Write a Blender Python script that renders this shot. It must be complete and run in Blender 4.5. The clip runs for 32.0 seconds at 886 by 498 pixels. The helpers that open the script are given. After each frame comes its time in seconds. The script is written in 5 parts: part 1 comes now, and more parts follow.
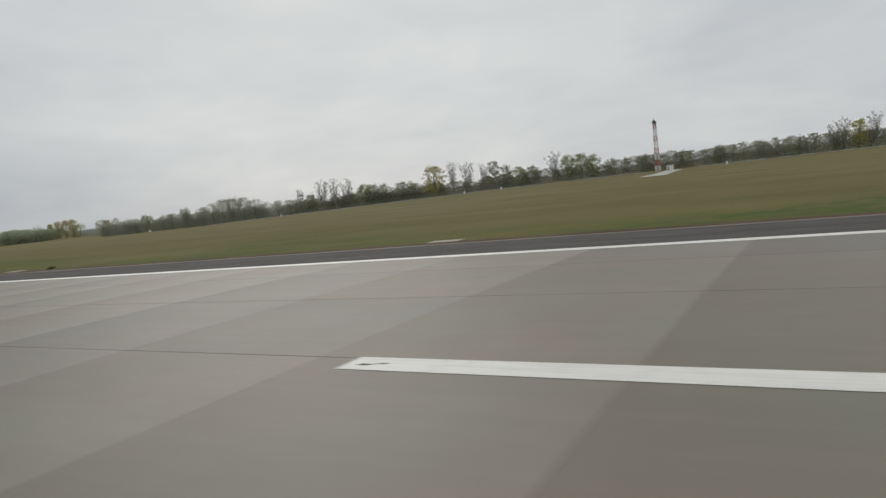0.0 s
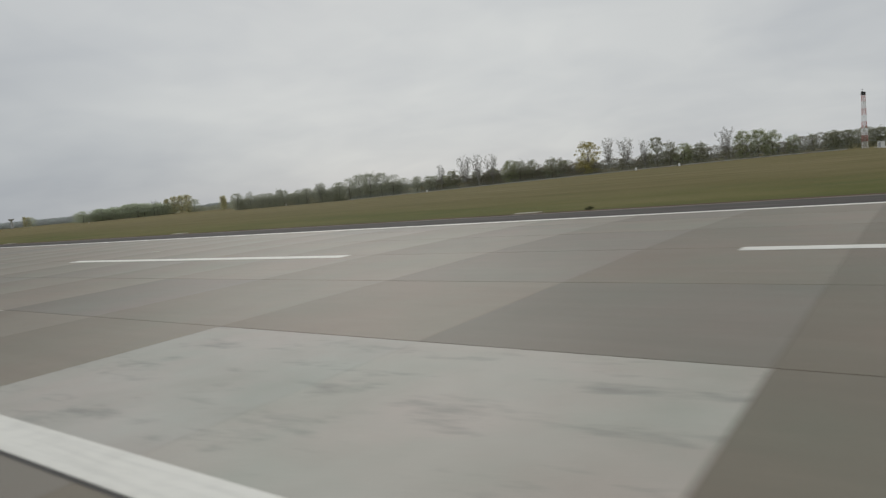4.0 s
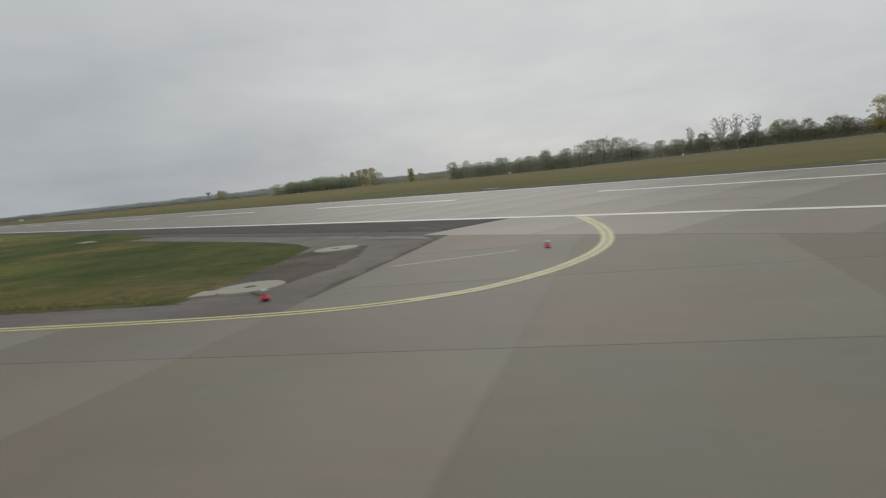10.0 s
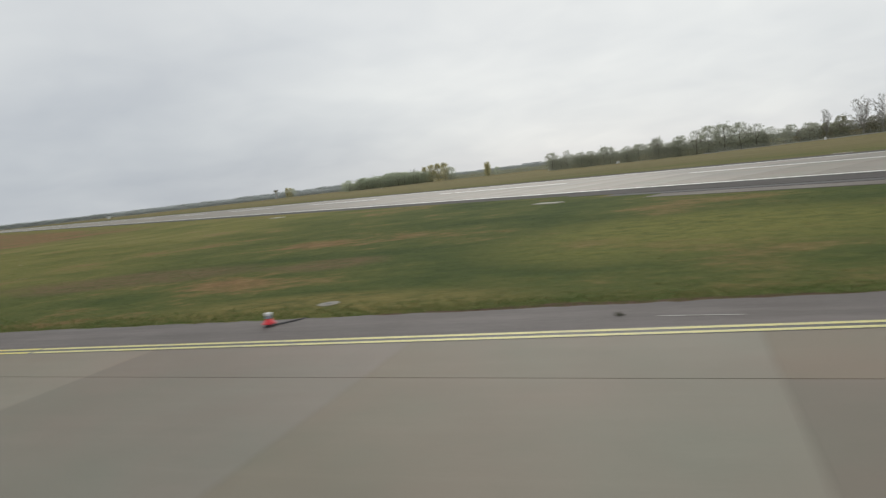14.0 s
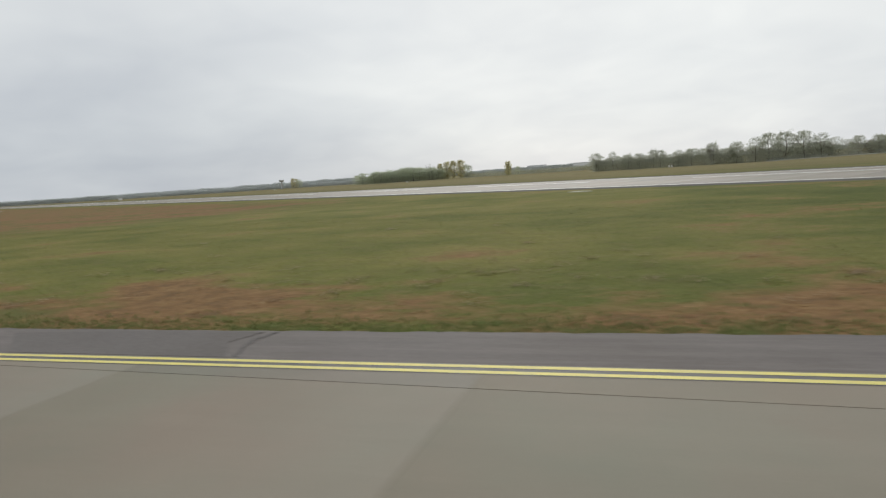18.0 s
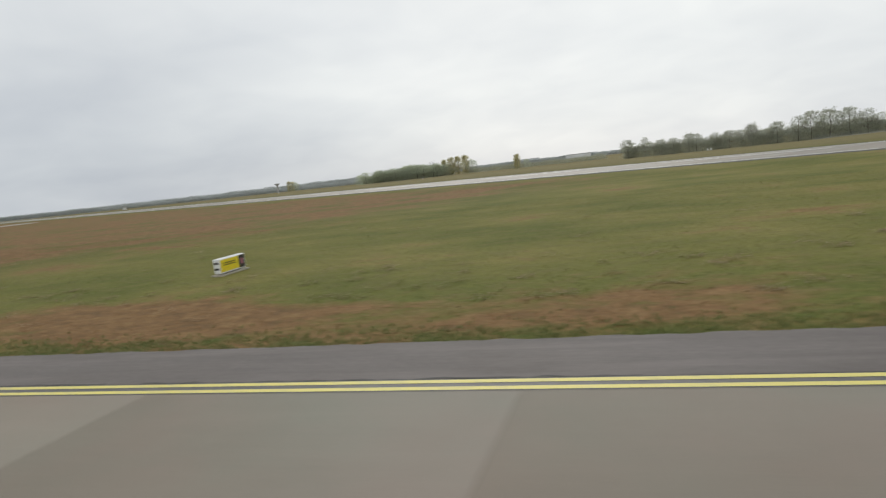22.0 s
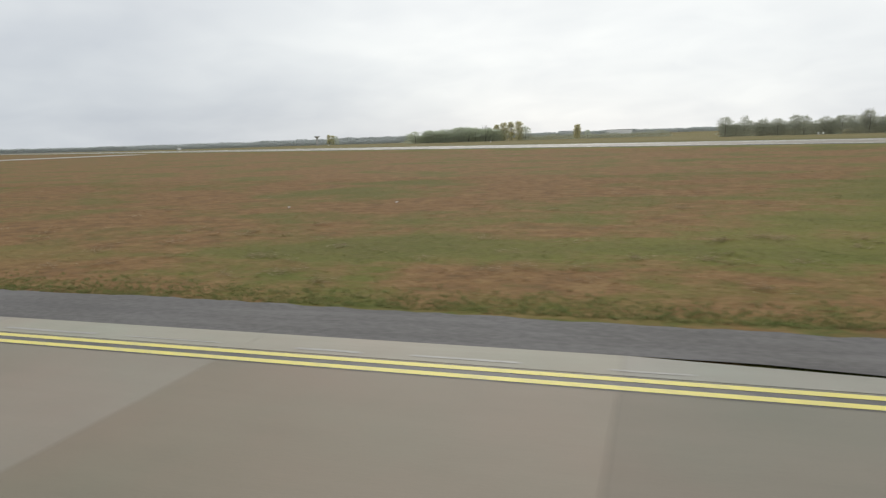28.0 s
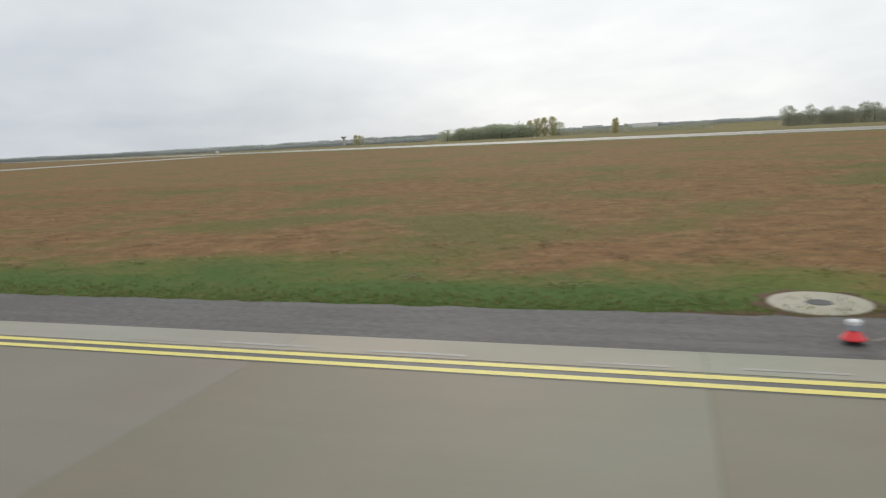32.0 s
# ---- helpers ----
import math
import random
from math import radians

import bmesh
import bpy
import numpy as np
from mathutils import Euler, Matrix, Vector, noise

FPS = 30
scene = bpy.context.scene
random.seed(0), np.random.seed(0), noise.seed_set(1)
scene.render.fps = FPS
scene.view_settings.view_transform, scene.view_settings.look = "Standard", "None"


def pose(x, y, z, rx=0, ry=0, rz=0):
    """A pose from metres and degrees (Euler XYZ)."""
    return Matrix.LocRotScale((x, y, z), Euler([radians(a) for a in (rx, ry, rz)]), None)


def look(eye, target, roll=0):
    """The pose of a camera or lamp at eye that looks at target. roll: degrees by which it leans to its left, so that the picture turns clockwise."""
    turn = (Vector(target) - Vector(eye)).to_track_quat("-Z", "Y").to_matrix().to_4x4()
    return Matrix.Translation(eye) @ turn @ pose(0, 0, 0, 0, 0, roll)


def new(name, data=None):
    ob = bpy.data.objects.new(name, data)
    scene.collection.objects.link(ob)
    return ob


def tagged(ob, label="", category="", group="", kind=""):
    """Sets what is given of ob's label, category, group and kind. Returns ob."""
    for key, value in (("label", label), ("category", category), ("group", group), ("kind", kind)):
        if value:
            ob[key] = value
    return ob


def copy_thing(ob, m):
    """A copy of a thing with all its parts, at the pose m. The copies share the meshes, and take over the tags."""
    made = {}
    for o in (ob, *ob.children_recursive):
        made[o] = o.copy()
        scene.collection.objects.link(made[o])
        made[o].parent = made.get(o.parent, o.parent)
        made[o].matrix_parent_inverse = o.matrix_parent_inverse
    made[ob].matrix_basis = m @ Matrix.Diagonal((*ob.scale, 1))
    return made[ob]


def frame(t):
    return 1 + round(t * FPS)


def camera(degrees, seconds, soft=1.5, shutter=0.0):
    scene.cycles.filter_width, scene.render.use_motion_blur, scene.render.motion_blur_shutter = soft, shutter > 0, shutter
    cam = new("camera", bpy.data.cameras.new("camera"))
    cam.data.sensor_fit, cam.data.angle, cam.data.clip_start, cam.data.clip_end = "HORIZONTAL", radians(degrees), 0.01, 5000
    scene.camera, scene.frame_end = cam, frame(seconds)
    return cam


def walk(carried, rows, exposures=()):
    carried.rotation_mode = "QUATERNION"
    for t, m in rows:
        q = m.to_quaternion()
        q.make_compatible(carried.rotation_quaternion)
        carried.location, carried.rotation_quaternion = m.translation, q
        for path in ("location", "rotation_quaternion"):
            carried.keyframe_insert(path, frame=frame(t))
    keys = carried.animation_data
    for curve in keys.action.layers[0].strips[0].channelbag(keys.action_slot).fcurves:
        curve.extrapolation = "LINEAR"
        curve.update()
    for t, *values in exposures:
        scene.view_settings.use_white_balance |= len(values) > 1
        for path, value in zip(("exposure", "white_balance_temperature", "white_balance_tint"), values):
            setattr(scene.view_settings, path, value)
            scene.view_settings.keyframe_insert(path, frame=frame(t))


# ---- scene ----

# ================= camera and walk =================
cam = camera(66.69, 32.0, soft=1.25, shutter=0.45)
PATH = [
    (0, 92.68, 10.27, 3.55, 84.81, 6.62, 29.57),
    (0.5, 85.93, 8.58, 3.55, 84.85, 6.14, 30.36),
    (1, 79.23, 6.88, 3.55, 84.89, 6.09, 31.14),
    (1.5, 72.58, 5.11, 3.55, 84.87, 6.18, 31.91),
    (2, 66.01, 3.29, 3.55, 84.80, 6.27, 32.72),
    (2.5, 59.54, 1.41, 3.55, 84.54, 6.55, 33.54),
    (4.5, 34.55, -6.52, 3.55, 84.16, 5.19, 36.28),
    (5, 28.57, -8.58, 3.55, 84.13, 4.84, 36.96),
    (5.5, 22.68, -10.74, 3.55, 84.07, 4.80, 37.74),
    (6, 16.88, -13.06, 3.55, 84.03, 5.49, 38.83),
    (6.5, 11.20, -15.45, 3.55, 83.85, 5.10, 40.25),
    (7, 5.55, -17.94, 3.55, 83.46, 5.26, 41.85),
    (7.5, -0.06, -20.44, 3.55, 83.33, 5.55, 43.04),
    (8, -5.62, -22.98, 3.55, 83.29, 6.14, 43.92),
    (8.5, -11.08, -25.56, 3.55, 83.34, 6.16, 44.78),
    (9, -16.50, -28.17, 3.55, 83.38, 6.09, 45.62),
    (9.5, -21.92, -30.87, 3.55, 83.40, 6.13, 46.39),
    (10, -27.32, -33.63, 3.55, 83.40, 6.18, 47.06),
    (10.5, -32.65, -36.42, 3.55, 83.49, 5.99, 47.64),
    (11, -37.87, -39.16, 3.55, 83.53, 6.37, 48.07),
    (11.5, -43.05, -41.82, 3.55, 83.61, 5.82, 48.80),
    (12, -48.19, -44.44, 3.55, 83.61, 5.92, 49.24),
    (12.5, -53.31, -47.07, 3.55, 83.70, 5.97, 49.51),
    (13, -58.46, -49.78, 3.55, 83.69, 6.20, 49.87),
    (13.5, -63.61, -52.56, 3.55, 83.68, 6.85, 50.21),
    (14, -68.76, -55.38, 3.55, 83.64, 6.86, 50.83),
    (14.5, -73.85, -58.17, 3.55, 83.64, 6.44, 51.49),
    (15, -78.92, -60.95, 3.55, 83.64, 6.53, 51.77),
    (15.5, -84.00, -63.72, 3.55, 83.60, 5.14, 51.93),
    (17.5, -103.87, -74.59, 3.55, 83.41, 4.72, 49.07),
    (18, -108.73, -77.33, 3.55, 83.53, 4.06, 49.79),
    (18.5, -113.56, -80.08, 3.55, 83.43, 5.10, 49.13),
    (19, -118.35, -82.86, 3.55, 83.31, 5.11, 48.85),
    (19.5, -123.13, -85.66, 3.55, 83.28, 5.71, 48.53),
    (20, -127.83, -88.41, 3.55, 83.35, 5.84, 48.43),
    (20.5, -132.36, -91.05, 3.55, 83.34, 5.68, 48.37),
    (21, -136.84, -93.64, 3.55, 83.29, 6.01, 48.17),
    (21.5, -141.25, -96.22, 3.55, 83.28, 5.98, 48.02),
    (22, -145.57, -98.79, 3.55, 83.24, 6.39, 47.86),
    (22.5, -149.78, -101.31, 3.55, 83.18, 6.28, 47.86),
    (23, -153.93, -103.75, 3.55, 83.14, 6.29, 47.71),
    (23.5, -158.20, -106.32, 3.55, 83.10, 6.42, 47.57),
    (24, -162.53, -108.88, 3.55, 82.98, 5.18, 47.65),
    (24.5, -166.68, -111.32, 3.55, 82.85, 2.60, 48.06),
    (25, -170.74, -113.72, 3.55, 81.99, 2.23, 47.91),
    (25.5, -174.81, -116.06, 3.55, 81.44, 2.50, 47.71),
    (26, -178.77, -118.36, 3.55, 81.13, 3.07, 47.81),
    (26.5, -182.69, -120.64, 3.55, 80.86, 2.70, 48.14),
    (28.5, -197.69, -129.71, 3.55, 80.36, 2.03, 49.23),
    (29, -201.34, -131.98, 3.55, 80.24, 2.44, 49.26),
    (29.5, -204.96, -134.24, 3.55, 80.20, 2.81, 49.40),
    (30, -208.54, -136.50, 3.55, 80.09, 2.54, 49.54),
    (30.5, -212.14, -138.75, 3.55, 79.99, 2.56, 49.67),
    (31, -215.66, -140.92, 3.55, 80.06, 3.09, 49.66),
    (31.5, -219.12, -143.02, 3.55, 80.26, 2.84, 49.88),
    (32, -222.57, -145.08, 3.55, 80.40, 3.30, 49.98),
]
walk(cam, [(t, pose(x, y, z, rx, ry, rz)) for t, x, y, z, rx, ry, rz in PATH],
     exposures=[(0.0, -0.25), (6.0, -0.4), (10.0, -0.38), (12.0, -0.08), (14.0, 0.02), (20.0, 0.12), (23.0, 0.14), (26.0, 0.22), (32.0, 0.27)])

# ================= world and sun =================
SUN_EL, SUN_AZ = radians(24), radians(-44)
world = bpy.data.worlds.new("overcast_sky")
scene.world = world
world.use_nodes = True
wn, wl = world.node_tree.nodes, world.node_tree.links
wn.clear()


def wnode(kind, **values):
    n = wn.new(kind)
    for k, v in values.items():
        n.inputs[k].default_value = v
    return n


w_out, w_bg = wn.new("ShaderNodeOutputWorld"), wnode("ShaderNodeBackground", Strength=1.0)
w_sky = wn.new("ShaderNodeTexSky")
w_sky.sky_type = "NISHITA"
w_sky.sun_disc = False
w_sky.sun_elevation, w_sky.sun_rotation = SUN_EL, SUN_AZ
w_scale = wn.new("ShaderNodeVectorMath")
w_scale.operation = "SCALE"
w_scale.inputs["Scale"].default_value = 0.09
wl.new(w_sky.outputs[0], w_scale.inputs[0])
w_tc = wn.new("ShaderNodeTexCoord")
w_sep = wn.new("ShaderNodeSeparateXYZ")
wl.new(w_tc.outputs["Generated"], w_sep.inputs[0])
# cloud deck: directions laid onto a flat layer
w_add = wn.new("ShaderNodeMath")
w_add.operation = "ADD"
w_add.inputs[1].default_value = 0.28
w_abs = wn.new("ShaderNodeMath")
w_abs.operation = "ABSOLUTE"
wl.new(w_sep.outputs["Z"], w_abs.inputs[0])
wl.new(w_abs.outputs[0], w_add.inputs[0])
w_inv = wn.new("ShaderNodeMath")
w_inv.operation = "DIVIDE"
w_inv.inputs[0].default_value = 1.0
wl.new(w_add.outputs[0], w_inv.inputs[1])
w_deck = wn.new("ShaderNodeVectorMath")
w_deck.operation = "SCALE"
wl.new(w_tc.outputs["Generated"], w_deck.inputs[0])
wl.new(w_inv.outputs[0], w_deck.inputs["Scale"])
w_n1 = wnode("ShaderNodeTexNoise", Scale=1.3, Detail=3.0, Roughness=0.5, Distortion=0.3)
w_n2 = wnode("ShaderNodeTexNoise", Scale=4.0, Detail=4.0, Roughness=0.5, Distortion=0.6)
wl.new(w_deck.outputs[0], w_n1.inputs["Vector"])
wl.new(w_deck.outputs[0], w_n2.inputs["Vector"])
w_mixn = wn.new("ShaderNodeMix")
w_mixn.inputs["Factor"].default_value = 0.22
wl.new(w_n1.outputs[0], w_mixn.inputs[2])
wl.new(w_n2.outputs[0], w_mixn.inputs[3])
w_ramp = wn.new("ShaderNodeValToRGB")
w_ramp.color_ramp.elements[0].position, w_ramp.color_ramp.elements[0].color = 0.30, (0.71, 0.745, 0.778, 1)
w_ramp.color_ramp.elements[1].position, w_ramp.color_ramp.elements[1].color = 0.66, (0.90, 0.925, 0.922, 1)
wl.new(w_mixn.outputs[0], w_ramp.inputs[0])
w_mix = wn.new("ShaderNodeMix")
w_mix.data_type = "RGBA"
w_mix.inputs["Factor"].default_value = 0.97
wl.new(w_scale.outputs[0], w_mix.inputs[6])
wl.new(w_ramp.outputs[0], w_mix.inputs[7])
# thicker cloud low in the west
w_dot = wn.new("ShaderNodeVectorMath")
w_dot.operation = "DOT_PRODUCT"
w_dot.inputs[1].default_value = (-0.85, 0.15, -0.5)
wl.new(w_tc.outputs["Generated"], w_dot.inputs[0])
w_west = wn.new("ShaderNodeValToRGB")
w_west.color_ramp.elements[0].position, w_west.color_ramp.elements[0].color = 0.66, (1, 1, 1, 1)
w_west.color_ramp.elements[1].position, w_west.color_ramp.elements[1].color = 0.84, (0.72, 0.745, 0.785, 1)
wl.new(w_dot.outputs["Value"], w_west.inputs[0])
w_mul = wn.new("ShaderNodeMix")
w_mul.data_type, w_mul.blend_type = "RGBA", "MULTIPLY"
w_mul.inputs["Factor"].default_value = 1.0
wl.new(w_mix.outputs[2], w_mul.inputs[6])
wl.new(w_west.outputs[0], w_mul.inputs[7])
# the deck glows where the sun stands behind it
w_glow = wn.new("ShaderNodeVectorMath")
w_glow.operation = "DOT_PRODUCT"
w_glow.inputs[1].default_value = (math.sin(SUN_AZ) * 0.95, math.cos(SUN_AZ) * 0.95, 0.31)
wl.new(w_tc.outputs["Generated"], w_glow.inputs[0])
w_lobe = wn.new("ShaderNodeValToRGB")
w_lobe.color_ramp.interpolation = "EASE"
w_lobe.color_ramp.elements[0].position, w_lobe.color_ramp.elements[0].color = 0.88, (0.845, 0.845, 0.85, 1)
w_lobe.color_ramp.elements[1].position, w_lobe.color_ramp.elements[1].color = 1.0, (0.94, 0.938, 0.93, 1)
wl.new(w_glow.outputs["Value"], w_lobe.inputs[0])
w_lit = wn.new("ShaderNodeMix")
w_lit.data_type, w_lit.blend_type = "RGBA", "MULTIPLY"
w_lit.inputs["Factor"].default_value = 1.0
wl.new(w_mul.outputs[2], w_lit.inputs[6])
wl.new(w_lobe.outputs[0], w_lit.inputs[7])
# an overcast deck is brightest overhead
w_up = wn.new("ShaderNodeMapRange")
for k, v in (("From Min", 0.32), ("From Max", 1.0), ("To Min", 1.0), ("To Max", 1.12)):
    w_up.inputs[k].default_value = v
wl.new(w_sep.outputs["Z"], w_up.inputs[0])
w_over = wn.new("ShaderNodeVectorMath")
w_over.operation = "SCALE"
wl.new(w_lit.outputs[2], w_over.inputs[0])
wl.new(w_up.outputs[0], w_over.inputs["Scale"])
wl.new(w_over.outputs[0], w_bg.inputs["Color"])
wl.new(w_bg.outputs[0], w_out.inputs[0])

sun = new("sun", bpy.data.lights.new("sun", "SUN"))
sun.data.energy, sun.data.angle, sun.data.color = 0.5, radians(35), (1.0, 0.96, 0.9)
sun.matrix_world = look((0, 0, 80), (math.sin(SUN_AZ) * -60, math.cos(SUN_AZ) * -60, 80 - 60 * math.tan(SUN_EL)))

# ================= plan =================
PHI = radians(31.55)                     # the exit taxiway leaves the runway at this angle
ALONG = Vector((-math.cos(PHI), -math.sin(PHI), 0))
ACROSS = Vector((-math.sin(PHI), math.cos(PHI), 0))


def tw(s, a, z=0.0):
    """A place by metres along and across the taxiway."""
    return ALONG * s + ACROSS * a + Vector((0, 0, z))


GRID_X = [-4600, -3400, -2600, -2000, -1600, -1300, -1000, -800, -600, -500, -400, -300, -240, -190, -140, -90, -40, 0, 100, 200, 400, 800, 1600, 3000, 4600]
GRID_Y = [-4600, -2000, -800, -300, -100, -40, -30, -22, -16, -12, 0, 58, 90, 140, 190, 250, 310, 370, 430, 500, 650, 900, 1300, 1800, 2600, 3600, 4600]


def land(x, y):
    """Beyond the crowned runway the land falls away, more so to the west; a low swell lies before the runway's near edge."""
    west = min(1.0, max(0.0, (-x - 60) / 260))
    fall = min(6.0, max(0.0, y - 54) * (0.0018 + 0.0105 * west))
    swell = min(1.0, max(0.0, (-x - 90) / 50)) * max(0.0, 1 - abs(y + 18) / 12) * 0.3
    return -0.06 + swell - (0.46 if y >= 58 else 0.0) - fall - 0.0035 * max(0.0, -x - 1600)


def crown(y):
    """Height of the runway's surface: level up to the centreline, then falling to the far edge."""
    if y <= 22:
        return 0.0
    return -0.35 * ((y - 22) / 21.2) ** 1.6 if y < 43.2 else -0.35 - 0.01 * (y - 43.2)


def ground_z(x, y):
    i = max(k for k in range(len(GRID_X) - 1) if GRID_X[k] <= x)
    j = max(k for k in range(len(GRID_Y) - 1) if GRID_Y[k] <= y)
    (x0, x1), (y0, y1) = GRID_X[i:i + 2], GRID_Y[j:j + 2]
    u, v = (x - x0) / (x1 - x0), (y - y0) / (y1 - y0)
    return (land(x0, y0) * (1 - u) + land(x1, y0) * u) * (1 - v) + (land(x0, y1) * (1 - u) + land(x1, y1) * u) * v


def part(name, bm, material, parent=None, label=""):
    me = bpy.data.meshes.new(name)
    bm.normal_update()
    bm.to_mesh(me)
    bm.free()
    return part_of(name, me, material, parent, label)


def part_of(name, me, material, parent=None, label=""):
    for m in (material if isinstance(material, (list, tuple)) else [material]):
        if m and m.name not in me.materials:
            me.materials.append(m)
    ob = new(name, me)
    ob.parent = parent
    if label:
        tagged(ob, label)
    return ob


def mesh_of(name, verts, faces):
    me = bpy.data.meshes.new(name)
    me.from_pydata(verts, [], faces)
    me.update()
    return me


# ================= materials =================
def material(name):
    m = bpy.data.materials.new(name)
    m.use_nodes = True
    return m, m.node_tree.nodes, m.node_tree.links, m.node_tree.nodes["Principled BSDF"]


def noise_node(n, l, scale, detail=4.0, rough=0.55, stretch=None, coords="Object"):
    tc = n.new("ShaderNodeTexCoord") if coords != "World" else n.new("ShaderNodeNewGeometry")
    out = tc.outputs["Position"] if coords == "World" else tc.outputs[coords]
    if stretch:
        mp = n.new("ShaderNodeMapping")
        mp.vector_type = "TEXTURE"                # turned first, then stretched
        mp.inputs["Scale"].default_value = [1 / k for k in stretch[:3]]
        mp.inputs["Rotation"].default_value = (0, 0, -stretch[3] if len(stretch) > 3 else 0)
        l.new(out, mp.inputs[0])
        out = mp.outputs[0]
    t = n.new("ShaderNodeTexNoise")
    t.inputs["Scale"].default_value, t.inputs["Detail"].default_value, t.inputs["Roughness"].default_value = scale, detail, rough
    l.new(out, t.inputs["Vector"])
    return t.outputs["Fac"]


def ramp_node(n, l, fac, stops):
    r = n.new("ShaderNodeValToRGB")
    r.color_ramp.elements[0].position, r.color_ramp.elements[0].color = stops[0][0], (*stops[0][1], 1)
    r.color_ramp.elements[1].position, r.color_ramp.elements[1].color = stops[-1][0], (*stops[-1][1], 1)
    for p, c in stops[1:-1]:
        r.color_ramp.elements.new(p).color = (*c, 1)
    l.new(fac, r.inputs[0])
    return r.outputs[0]


def mix_node(n, l, fac, a, b, blend="MIX"):
    m = n.new("ShaderNodeMix")
    m.data_type, m.blend_type = "RGBA", blend
    for sock, v in ((m.inputs[0], fac), (m.inputs[6], a), (m.inputs[7], b)):
        if isinstance(v, (int, float)):
            sock.default_value = v
        elif isinstance(v, tuple):
            sock.default_value = (*v, 1)
        else:
            l.new(v, sock)
    return m.outputs[2]


def range_node(n, l, v, a, b, c, d):
    m = n.new("ShaderNodeMapRange")
    for k, q in zip(("From Min", "From Max", "To Min", "To Max"), (a, b, c, d)):
        m.inputs[k].default_value = q
    l.new(v, m.inputs[0])
    return m.outputs[0]


def bump_node(n, l, bsdf, fac, strength, distance):
    b = n.new("ShaderNodeBump")
    b.inputs["Strength"].default_value, b.inputs["Distance"].default_value = strength, distance
    l.new(fac, b.inputs["Height"])
    l.new(b.outputs[0], bsdf.inputs["Normal"])


G3 = lambda v: (v, v, v)


